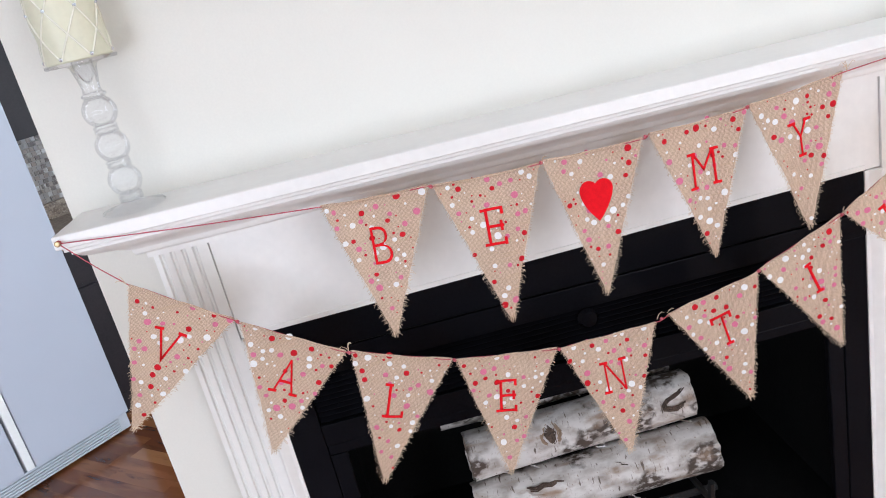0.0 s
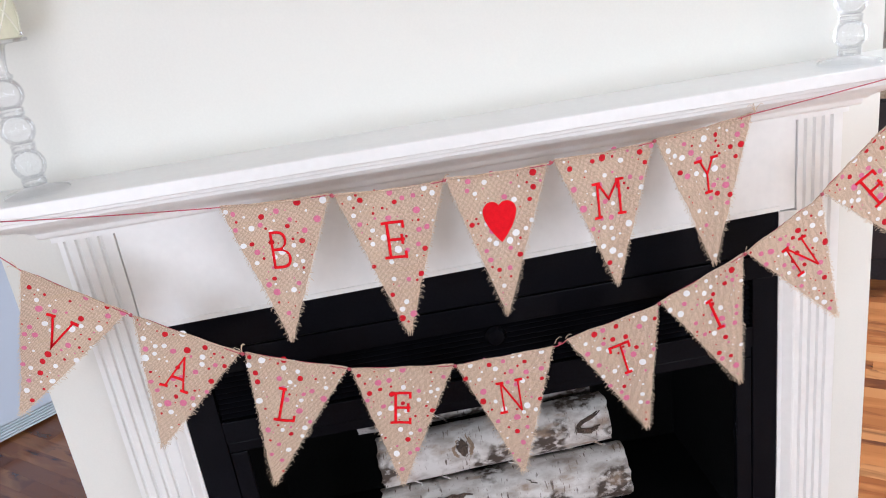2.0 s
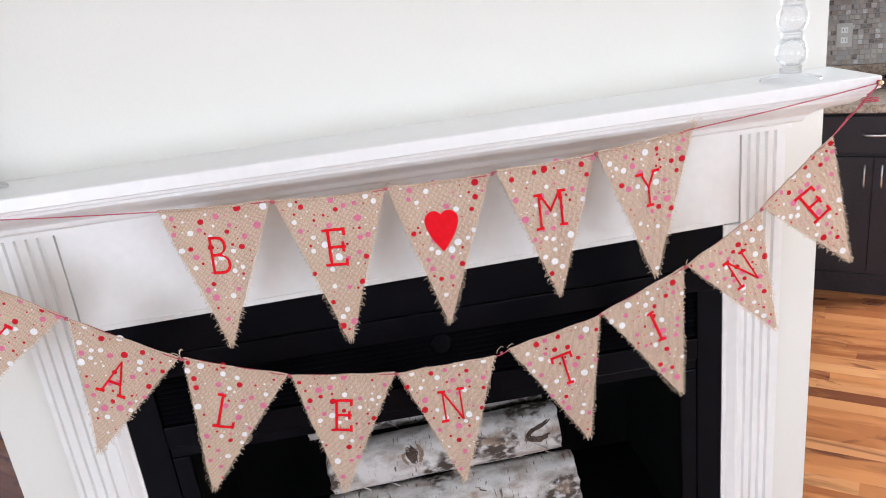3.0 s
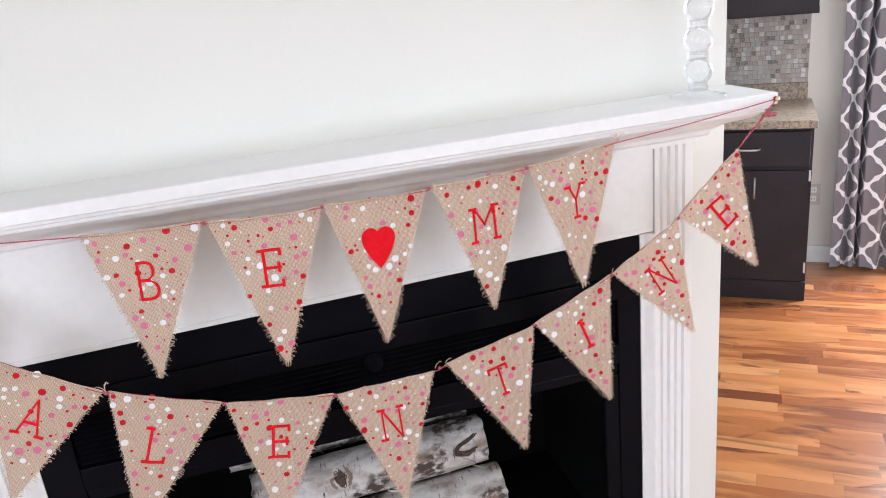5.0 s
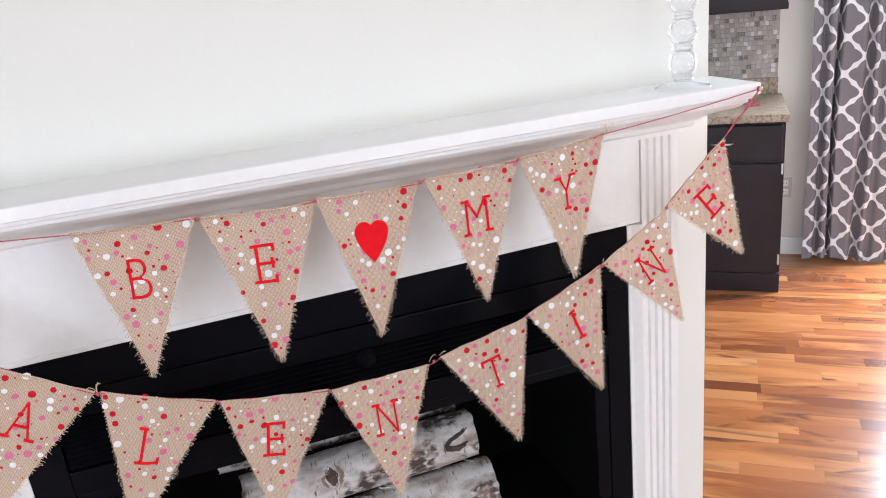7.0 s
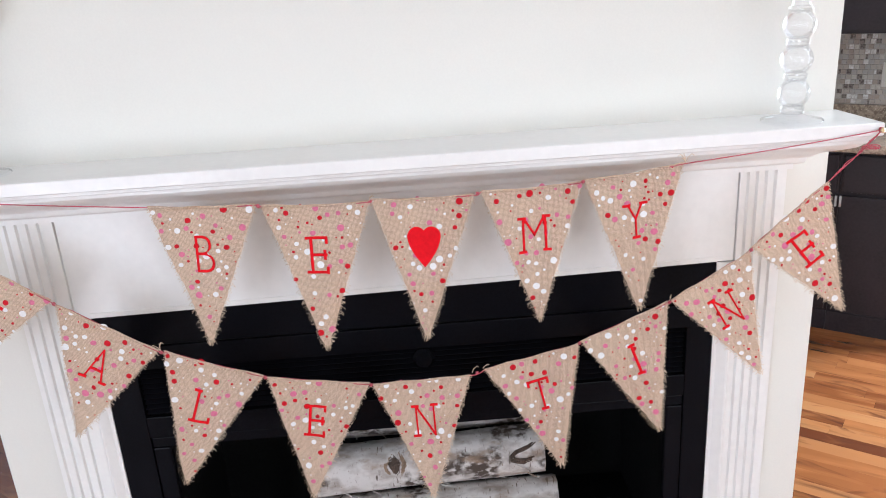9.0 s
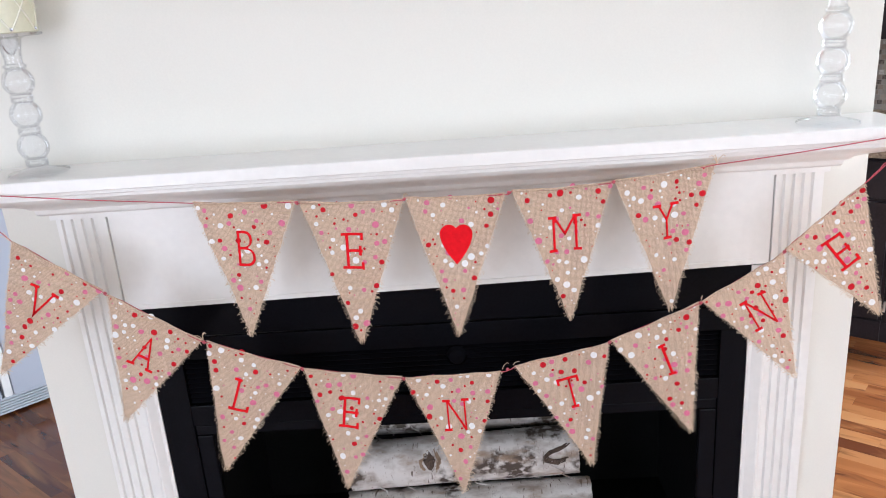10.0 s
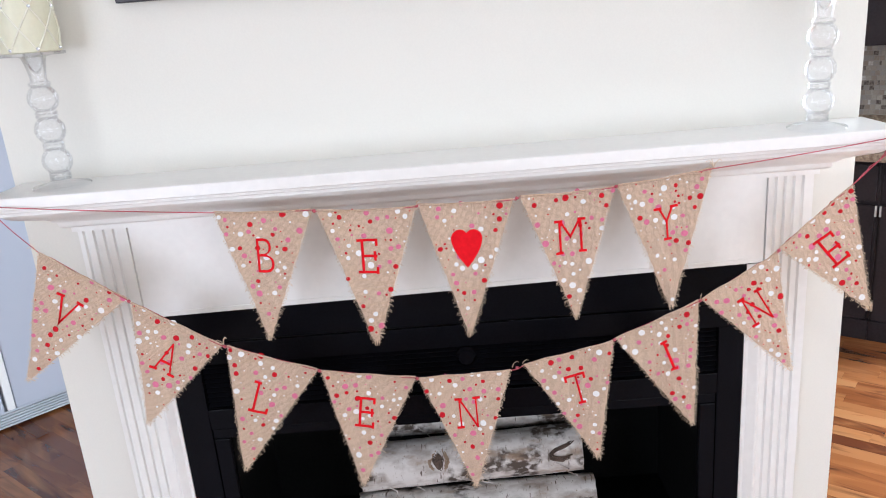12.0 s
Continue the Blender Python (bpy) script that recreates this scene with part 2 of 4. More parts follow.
CANVAS = material("plain_print", (0.35, 0.34, 0.35), 0.7, vary=0.1)
for wood in (PLANK, PLANKS):
    wood.node_tree.nodes["Principled BSDF"].inputs["Coat Weight"].default_value = 0.25

GLASS = bpy.data.materials.new("clear_glass")
GLASS.use_nodes = True
gb = GLASS.node_tree.nodes["Principled BSDF"]
gb.inputs["Transmission Weight"].default_value, gb.inputs["Roughness"].default_value, gb.inputs["IOR"].default_value = 1.0, 0.0, 1.47
gb.inputs["Base Color"].default_value = (0.98, 0.99, 1.0, 1)
CRYSTAL = GLASS.copy()
CRYSTAL.name = "thin_walled_crystal"
gn, gl = CRYSTAL.node_tree.nodes, CRYSTAL.node_tree.links
clear, shine, skin, rim = gn.new("ShaderNodeBsdfTransparent"), gn.new("ShaderNodeBsdfGlossy"), gn.new("ShaderNodeMixShader"), gn.new("ShaderNodeFresnel")
shine.inputs["Roughness"].default_value = 0.015
rim.inputs[0].default_value = 1.35
edge = gn.new("ShaderNodeMapRange")
edge.inputs[1].default_value, edge.inputs[3].default_value, edge.inputs[4].default_value = 0.02, 0.035, 0.55
gl.new(rim.outputs[0], edge.inputs[0])
clear.inputs[0].default_value = (0.985, 0.99, 1.0, 1)
gl.new(edge.outputs[0], skin.inputs[0])
gl.new(clear.outputs[0], skin.inputs[1])
gl.new(shine.outputs[0], skin.inputs[2])
gl.new(skin.outputs[0], gn["Material Output"].inputs["Surface"])

SKYGLOW = bpy.data.materials.new("bright_outdoors")
SKYGLOW.use_nodes = True
sg = SKYGLOW.node_tree.nodes["Principled BSDF"]
sg.inputs["Emission Color"].default_value, sg.inputs["Emission Strength"].default_value = (0.93, 0.96, 1.0, 1), 4.0

# ---------- builders ----------


def thing(name, m=None, **tags):
    ob = new(name)
    ob.empty_display_size = 0.05
    if m is not None:
        ob.matrix_world = m
    return tagged(ob, **tags)


def part(name, bm, mat, parent=None, label="", m=None):
    me = bpy.data.meshes.new(name)
    bmesh.ops.recalc_face_normals(bm, faces=bm.faces)
    bm.to_mesh(me)
    bm.free()
    me.materials.append(mat)
    ob = new(name, me)
    if parent is not None:
        ob.parent = parent
    if m is not None:
        ob.matrix_basis = m
    if label:
        ob["label"] = label
    return ob


def smooth(ob, angle=35):
    for p in ob.data.polygons:
        p.use_smooth = True
    if angle:
        ob.data.set_sharp_from_angle(angle=radians(angle))
    return ob


def box(x0, x1, y0, y1, z0, z1, bevel=0.0, bm=None):
    own = bmesh.new()
    m = Matrix.Translation(((x0 + x1) / 2, (y0 + y1) / 2, (z0 + z1) / 2)) @ Matrix.Diagonal((x1 - x0, y1 - y0, z1 - z0, 1))
    bmesh.ops.create_cube(own, size=1, matrix=m)
    if bevel:
        bmesh.ops.bevel(own, geom=own.edges[:], offset=bevel, segments=2, affect="EDGES", profile=0.6)
    if bm is None:
        return own
    me = bpy.data.meshes.new("tmp")
    own.to_mesh(me)
    own.free()
    bm.from_mesh(me)
    bpy.data.meshes.remove(me)
    return bm


def lathe(profile, segments=32):
    bm = bmesh.new()
    rings = []
    for r, z in profile:
        if r < 1e-5:
            rings.append([bm.verts.new((0, 0, z))])
        else:
            rings.append([bm.verts.new((r * math.cos(2 * math.pi * i / segments), r * math.sin(2 * math.pi * i / segments), z)) for i in range(segments)])
    for a, b in zip(rings, rings[1:]):
        for i in range(segments):
            j = (i + 1) % segments
            if len(a) == 1 and len(b) == 1:
                continue
            if len(a) == 1:
                bm.faces.new((a[0], b[i], b[j]))
            elif len(b) == 1:
                bm.faces.new((a[i], a[j], b[0]))
            else:
                bm.faces.new((a[i], a[j], b[j], b[i]))
    return bm


def tube(points, r, bm=None, sides=6):
    bm = bm or bmesh.new()
    points = [Vector(p) for p in points]
    rings = []
    for i, p in enumerate(points):
        d = (points[min(i + 1, len(points) - 1)] - points[max(i - 1, 0)]).normalized()
        a = d.cross(Vector((0, 1, 0.013)))
        a = a.normalized() if a.length > 1e-4 else Vector((1, 0, 0))
        b = d.cross(a).normalized()
        rings.append([bm.verts.new(p + r * (a * math.cos(2 * math.pi * k / sides) + b * math.sin(2 * math.pi * k / sides))) for k in range(sides)])
    for a, b in zip(rings, rings[1:]):
        for k in range(sides):
            bm.faces.new((a[k], a[(k + 1) % sides], b[(k + 1) % sides], b[k]))
    bm.faces.new(rings[0])
    bm.faces.new(rings[-1][::-1])
    return bm


def structure(name, bm, mat, label, category, m=None):
    return tagged(part(name, bm, mat, None, "", m), label, category, kind="structure")


# ---------- large structure ----------
CH_L, CH_R, CH_Y = -0.456, 1.212, 1.503     # chimney breast
OP_L, OP_R, OP_Z = -0.214, 0.997, 1.104     # opening in the surround
CEIL_Z = 3.0

bm = bmesh.new()
arch = [(CH_L, 0), (OP_L - 0.02, 0), (OP_L - 0.02, OP_Z + 0.03), (OP_R + 0.02, OP_Z + 0.03), (OP_R + 0.02, 0), (CH_R, 0), (CH_R, CEIL_Z), (CH_L, CEIL_Z)]
front, back = [[bm.verts.new((x, y, z)) for x, z in arch] for y in (CH_Y, 2.05)]
bm.faces.new(front)
bm.faces.new(back[::-1])
for k in range(len(arch)):
    bm.faces.new((front[k], front[(k + 1) % 8], back[(k + 1) % 8], back[k]))
structure("wall_chimney", bm, WALL, "cream-white painted chimney breast wall above the mantel", "wall")

structure("wall_kitchen", box(-4.5, 0.86, 4.63, 4.75, 0, CEIL_Z), KWALL, "warm off-white painted kitchen wall behind cabinets", "wall", ROOM)
bm = box(0.86, 1.86, 4.63, 4.75, 2.08, CEIL_Z)
box(1.86, 4.2, 4.63, 4.75, 0, CEIL_Z, 0, bm)
structure("wall_kitchen_door_side", bm, KWALL, "off-white painted wall around the patio door", "wall", ROOM)
structure("wall_refrigerator", box(-4.0, 6.2, 4.10, 4.22, 0, CEIL_Z), KWALL, "off-white painted wall behind the refrigerator", "wall", LEFT)
bm = box(-4.6, 5.6, -2.72, -2.58, 0, WIN_Z - WIN_H / 2)
box(-4.6, 5.6, -2.72, -2.58, WIN_Z + WIN_H / 2, CEIL_Z, 0, bm)
for a, b in ((-4.6, -3.0), (-1.0, 1.3), (3.3, 5.6)):
    box(a, b, -2.72, -2.58, WIN_Z - WIN_H / 2, WIN_Z + WIN_H / 2, 0, bm)
structure("wall_south", bm, WALL, "off-white painted living room wall with two windows", "wall")
structure("wall_west", box(-4.6, -4.48, -2.58, 3.4, 0, CEIL_Z), WALL, "off-white painted living room side wall", "wall")
structure("wall_east", box(5.48, 5.6, -2.58, 2.6, 0, CEIL_Z), WALL, "off-white painted living room side wall", "wall")
structure("ceiling", box(-5.5, 6.5, -2.72, 7.5, CEIL_Z, CEIL_Z + 0.1), CEIL, "flat white painted ceiling", "ceiling")
floor = structure("floor", box(-5.5, 6.5, -2.72, 7.5, -0.08, -0.009), UNDER, "glossy red-brown acacia strip plank floor", "floor")


def window(name, cx, m=None):
    w = thing(name, pose(cx, -2.65, WIN_Z), label="white framed living room window with bright daylight", category="window", kind="structure")
    bm = bmesh.new()
    a, b = WIN_W / 2, WIN_H / 2
    for x0, x1, z0, z1 in ((-a, -a + 0.05, -b, b), (a - 0.05, a, -b, b), (-a + 0.05, a - 0.05, -b, -b + 0.05), (-a + 0.05, a - 0.05, b - 0.05, b)):
        box(x0, x1, -0.04, 0.04, z0, z1, 0, bm)
    part("window_frame", bm, TRIM, w)
    pane = part("pane", box(-a + 0.05, a - 0.05, -0.004, 0.004, -b + 0.05, b - 0.05), GLASS, w)
    pane.visible_shadow = False


window("window_1", -2.0)
window("window_2", 2.3)

# ---------- mantelpiece ----------
PIL_Y, X_L, X_R = 1.472, -0.338, 1.118
mantel = thing("mantelpiece", label="white painted wooden fireplace mantel with fluted pilasters", category="mantelpiece")


def swept(profile, cap=True):
    """A moulding that runs along the front and returns to the wall at both ends."""
    bm = bmesh.new()
    rows = []
    for o, z in profile:
        rows.append([bm.verts.new(p) for p in ((X_L - SIDE * o, CH_Y, z), (X_L - SIDE * o, PIL_Y - o, z), (X_R + SIDE * o, PIL_Y - o, z), (X_R + SIDE * o, CH_Y, z))])
    for a, b in zip(rows, rows[1:]):
        for i in range(3):
            bm.faces.new((a[i], a[i + 1], b[i + 1], b[i]))
    bm.faces.new(rows[0])
    bm.faces.new(rows[-1][::-1])
    return bm


SHELF_Z, OUT, SIDE = 1.392, 0.120, 0.84
SLAB = 0.0225
part("shelf", swept([(OUT - 0.0015, SHELF_Z), (OUT, SHELF_Z - 0.0015), (OUT, SHELF_Z - SLAB + 0.0015), (OUT - 0.0015, SHELF_Z - SLAB)]), TRIM, mantel)
UND = SHELF_Z - SLAB
prof = [(OUT - 0.009, UND - 0.0001), (OUT - 0.009, UND - 0.0065), (OUT - 0.0105, UND - 0.008), (OUT - 0.017, UND - 0.0085), (OUT - 0.017, UND - 0.015), (OUT - 0.020, UND - 0.0158)]
for k in range(13):
    u = k / 12
    prof.append((0.098 - 0.066 * (u - 0.10 * math.sin(2 * math.pi * u)), UND - 0.0165 - 0.033 * u))
prof += [(0.026, SHELF_Z - 0.073), (0.026, SHELF_Z - 0.076)]
for k in range(6):
    a = k / 5 * math.pi / 2
    prof.append((0.012 + 0.013 * math.cos(a), SHELF_Z - 0.079 - 0.008 * math.sin(a)))
prof += [(0.008, SHELF_Z - 0.088), (0.008, SHELF_Z - 0.098)]
crown = part("crown_moulding", swept(prof), TRIM, mantel)
smooth(crown, 25)
FR_Z = SHELF_Z - 0.098
fb = box(-0.2403, 1.0288, 1.477, CH_Y + 0.02, OP_Z, FR_Z + 0.02, 0.0012)
for v in fb.verts:
    if v.co.z < OP_Z + 0.01:
        v.co.z += -0.008 + 0.020 * (v.co.x + 0.2395) / 1.267      # the lower edge is slightly out of true
part("frieze_board", fb, TRIM, mantel)


def pilaster(x0, x1):
    bm = bmesh.new()
    back = CH_Y
    path = [(x0, back), (x0, PIL_Y)]
    w, n = x1 - x0, 4
    edge, step = 0.008, (w - 0.018) / n
    for i in range(n):
        a = x0 + edge + i * step
        path += [(a + 0.001, PIL_Y), (a + 0.003, PIL_Y + 0.006), (a + 0.0065, PIL_Y + 0.006), (a + 0.0095, PIL_Y)]
    path += [(x1, PIL_Y), (x1, back)]
    lo = [bm.verts.new((x, y, 0)) for x, y in path]
    hi = [bm.verts.new((x, y, FR_Z + 0.01)) for x, y in path]
    for i in range(len(path) - 1):
        bm.faces.new((lo[i], lo[i + 1], hi[i + 1], hi[i]))
    bm.faces.new(hi)
    bm.faces.new(lo[::-1])
    part("pilaster", bm, TRIM, mantel)


pilaster(X_L, -0.2415)
pilaster(1.030, X_R)


def inner_strip(x0, x1, top):
    """A moulding that slopes back from the pilaster at x0 to the black insert at x1."""
    bm = bmesh.new()
    path = [(x0, 1.53), (x0, 1.4665), (x0 + (x1 - x0) * 0.10, 1.4645), (x0 + (x1 - x0) * 0.22, 1.4650), (x0 + (x1 - x0) * 0.75, 1.4745), (x1, 1.4765), (x1, 1.53)]
    lo, hi = [[bm.verts.new((x, y, z)) for x, y in path] for z in (0, top)]
    for i in range(len(path)):
        j = (i + 1) % len(path)
        bm.faces.new((lo[i], lo[j], hi[j], hi[i]))
    bm.faces.new(hi)
    bm.faces.new(lo[::-1])
    part("inner_strip", bm, TRIM, mantel)


inner_strip(-0.2403, OP_L, OP_Z - 0.009)
inner_strip(1.0288, OP_R, OP_Z + 0.010)
lip = box(OP_L, OP_R, 1.4745, 1.4775, OP_Z, OP_Z + 0.010, 0.0008)
for v in lip.verts:
    v.co.z += -0.0075 + 0.020 * (v.co.x + 0.2395) / 1.267
part("frieze_lip", lip, TRIM, mantel)

# ---------- gas fireplace insert ----------
insert = thing("fireplace_insert", pose(0, 0, 0), label="black enamelled steel gas fireplace with louvered vents", category="fireplace")
FY = 1.480
L_, R_ = OP_L - 0.012, OP_R + 0.008
IN_L, IN_R = -0.150, 0.943                  # between the side panels
part("top_panel", box(L_, R_, FY, FY + 0.012, 1.031, 1.128, 0.0015), BLACK, insert, "glossy black top panel")
part("hood_strip", box(L_, R_, FY - 0.003, FY + 0.02, 0.979, 1.028, 0.002), BLACK, insert)
part("side_panel", box(L_, IN_L - 0.001, FY, FY + 0.02, 0.0, 0.978, 0.002), BLACK, insert)
part("side_panel", box(IN_R + 0.001, R_, FY, FY + 0.02, 0.0, 0.978, 0.002), BLACK, insert)
part("vent_backing", box(IN_L, IN_R, FY + 0.024, FY + 0.028, 0.874, 0.978), SOOT, insert)
for k in range(9):
    part("louver", box(IN_L + 0.001, IN_R - 0.001, -0.007, 0.007, -0.0016, 0.0016, 0.0006), BLACK, insert, m=pose(0, FY + 0.011, 0.880 + k * 0.0113, 32))
part("lower_bar", box(IN_L, IN_R, FY - 0.003, FY + 0.02, 0.826, 0.873, 0.002), BLACK, insert)
latch = part("latch", lathe([(0, 0.014), (0.016, 0.012), (0.022, 0.004), (0.022, 0)], 20), BLACK, insert, m=pose(0.413, FY + 0.004, 0.955, 90))
part("door_rail", box(IN_L, IN_R, FY + 0.004, FY + 0.02, 0.800, 0.822, 0.002), BLACK, insert)
part("door_stile", box(IN_L, IN_L + 0.034, FY + 0.002, FY + 0.02, 0.05, 0.799, 0.003), BLACK, insert)
part("door_stile", box(IN_R - 0.034, IN_R, FY + 0.002, FY + 0.02, 0.05, 0.799, 0.003), BLACK, insert)
part("back_liner", box(-0.164, 0.954, 1.965, 1.985, 0.1, 0.95), SOOT, insert)
part("side_liner", box(-0.184, -0.164, FY + 0.03, 1.985, 0.1, 0.95), SOOT, insert)
part("side_liner", box(0.954, 0.974, FY + 0.03, 1.985, 0.1, 0.95), SOOT, insert)
part("top_liner", box(-0.164, 0.954, FY + 0.03, 1.965, 0.80, 0.82), SOOT, insert)
part("firebox_floor", box(-0.164, 0.954, FY + 0.021, 1.965, 0.27, 0.30), SOOT, insert)

grate = thing("log_grate", pose(0.41, 1.68, 0.30), label="black cast iron grate holding birch logs", category="grate")
for x in (-0.24, -0.08, 0.08, 0.24):
    part("grate_bar", tube([(x, -0.13, 0.13), (x, -0.12, 0.07), (x, 0.0, 0.055), (x, 0.16, 0.055), (x, 0.17, 0.16)], 0.009), IRON, grate)
part("cross_bar", tube([(-0.28, -0.06, 0.055), (0.28, -0.06, 0.055)], 0.009), IRON, grate)
for x in (-0.24, 0.24):
    for y in (-0.10, 0.14):
        part("leg", tube([(x, y, 0.0), (x, y, 0.06)], 0.009), IRON, grate)


def log(cx, cy, cz, length, r, turn, tilt, seed, label):
    rnd = random.Random(seed)
    bm = bmesh.new()
    n, rings = 28, []
    for i in range(25):
        u = i / 24 - 0.5
        ring = []
        for k in range(n):
            a = 2 * math.pi * k / n
            rr = r * (1 + 0.05 * noise.noise(Vector((u * 5 + seed, math.cos(a) * 1.3, math.sin(a) * 1.3))) + 0.018 * noise.noise(Vector((u * 22 + seed, math.cos(a) * 5, math.sin(a) * 5))))
            ring.append(bm.verts.new((u * length + 0.004 * rnd.uniform(-1, 1) * (i in (0, 24)), rr * math.cos(a), rr * math.sin(a))))
        rings.append(ring)
    for a, b in zip(rings, rings[1:]):
        for k in range(n):
            bm.faces.new((a[k], a[(k + 1) % n], b[(k + 1) % n], b[k]))
    m = pose(cx, cy, cz, 0, tilt, turn)
    t = thing("birch_log", m, label=label, category="log", group="birch logs in the fireplace")
    smooth(part("bark", bm, BIRCH, t), 60)
    for side in (-1, 1):
        e = bmesh.new()
        rim = [e.verts.new((side * (length / 2 - 0.001), v.y * 0.97, v.z * 0.97)) for v in [Vector((0, r * math.cos(2 * math.pi * k / 20), r * math.sin(2 * math.pi * k / 20))) for k in range(20)]]
        e.faces.new(rim)
        part("cut_end", e, LOG_END, t, "sawn tan end grain")
    bm = bmesh.new()
    for _ in range(7):
        u, a = rnd.uniform(-0.45, 0.45) * length, rnd.uniform(2.2, 4.6)
        pts = [(u + 0.012 * j * rnd.uniform(0.3, 1), (r * 1.01 + 0.004 * j) * math.cos(a + 0.07 * j), (r * 1.01 + 0.004 * j) * math.sin(a + 0.07 * j)) for j in range(4)]
        tube(pts, 0.0016, bm, 5)
    tagged(part("peeling_bark", bm, BIRCH, t, "curled white strips of peeling bark"), kind="stuff")


def scar_strand(t, m, line, thick, seed, label, mat=None):
    """A rough dark ridge on the second log: crooked strands side by side along a line."""
    wob = random.Random(seed)
    bm = bmesh.new()
    for _ in range(9):
        du, dv = wob.gauss(0, thick), wob.gauss(0, thick)
        pts = []
        for u, v in line[wob.randint(0, 1):len(line) - wob.randint(0, 1)]:
            u, v = u + du + wob.uniform(-0.0014, 0.0014), v + dv + wob.uniform(-0.0014, 0.0014)
            pts.append((u, 0.0002 + v * v / 0.12, v))
        tube(pts, wob.uniform(0.0010, 0.0021), bm, 5)
    tagged(part("branch_scar", bm, mat or SCAR, t, label, m), kind="stuff")


log(0.415, 1.690, 0.423, 0.60, 0.066, 0, -1.0, 3, "thick white birch log with peeling bark on the grate")
log(0.405, 1.728, 0.553, 0.565, 0.060, 1.0, -1.2, 11, "white birch log with a dark knot resting on another log")
log(0.375, 1.850, 0.620, 0.60, 0.055, -1.0, -0.5, 23, "birch log lying behind the front logs")

bpy.context.view_layer.update()
knotted = bpy.data.objects["birch_log.001"]
hook = [(0.029, 0.022), (0.016, 0.013), (0.002, 0.008), (-0.014, 0.003), (-0.026, -0.005), (-0.026, -0.014), (-0.012, -0.019), (0.006, -0.021), (0.024, -0.015)]
scar_strand(knotted, knotted.matrix_world.inverted() @ pose(0.632, 1.676, 0.583, -32), hook, 0.0026, 5, "dark hook-shaped branch scar")
knot_at = knotted.matrix_world.inverted() @ pose(0.325, 1.675, 0.580, -32)
wob = random.Random(40)
for k in range(3):
    clump = [(0.013 * math.cos(a) * wob.uniform(0.2, 1.0), 0.019 * math.sin(a) * wob.uniform(0.2, 1.0)) for a in [0.9 * j + k for j in range(9)]]
    scar_strand(knotted, knot_at, clump, 0.0034, 8 + k, "rough dark brown branch scar")
for a0, a1 in ((1.9, 4.0), (-0.9, 1.1)):
    arc = [(0.022 * math.cos(a) + wob.uniform(-0.003, 0.003), 0.025 * math.sin(a)) for a in [a0 + (a1 - a0) * k / 7 for k in range(8)]]
    scar_strand(knotted, knot_at, arc, 0.0026, int(a0 * 10) + 30, "tan raised rim round a knot", KNOT_RIM)
slit = [(0.045, 0.000), (0.030, 0.004), (0.016, 0.001), (0.000, 0.004), (-0.018, -0.001), (-0.034, 0.003)]
lowest = bpy.data.objects["birch_log"]
scar_strand(lowest, lowest.matrix_world.inverted() @ pose(0.280, 1.640, 0.468, -42), slit, 0.0024, 31, "dark torn slit in the bark")

# ---------- banner ----------
ROW_TOP, ROW_LOW = 1.340, 1.332


def letter_mesh(ch, w, h, stroke):
    """Flat letter from the built-in font, slab serifs added, centred, in the x-z plane."""
    bm = bmesh.new()
    cu = bpy.data.curves.new("letter", "FONT")
    cu.body, cu.size, cu.extrude, cu.resolution_u, cu.offset = ch, 1.0, 0.0, 4, -0.021
    ob = new("letter_source", cu)
    bpy.context.view_layer.update()
    me = bpy.data.meshes.new_from_object(ob.evaluated_get(bpy.context.evaluated_depsgraph_get()))
    bpy.data.objects.remove(ob)
    xs, ys = [v.co.x for v in me.vertices], [v.co.y for v in me.vertices]
    x0, x1, y0, y1 = min(xs), max(xs), min(ys), max(ys)
    for v in me.vertices:
        v.co = ((v.co.x - (x0 + x1) / 2) / (x1 - x0) * w, 0, (v.co.y - (y0 + y1) / 2) / (y1 - y0) * h)
    bm.from_mesh(me)
    bpy.data.meshes.remove(me)
    bpy.data.curves.remove(cu)
    s = stroke / 2
    a, b = w / 2, h / 2
    serif = {"V": ((-a, b), (a, b)), "A": ((-a, -b), (a, -b)), "N": ((-a, b), (-a, -b), (a, b)), "M": ((-a, -b), (a, -b), (-a, b), (a, b)), "T": ((0, -b),), "I": ((0, b), (0, -b)), "Y": ((-a, b), (a, b), (0, -b)), "L": ((-a, b), (-a, -b)), "E": ((-a, b), (-a, -b)), "B": ()}[ch]
    for x, z in serif:
        zz = z - math.copysign(s, z)
        box(x - 0.0072, x + 0.0072, -0.0002, 0.0002, zz - s, zz + s, 0, bm)
    for x, z in {"E": ((a, b - 0.006), (a, -b + 0.006)), "L": ((a, -b + 0.006),), "T": ((-a, b - 0.006), (a, b - 0.006))}.get(ch, ()):
        box(x - 2 * s, x, -0.0002, 0.0002, z - 0.007, z + 0.006, 0, bm)
    if ch == "E":
        box(a * 0.62 - s, a * 0.62 + s, -0.0002, 0.0002, -0.008, 0.009, 0, bm)
    return bm


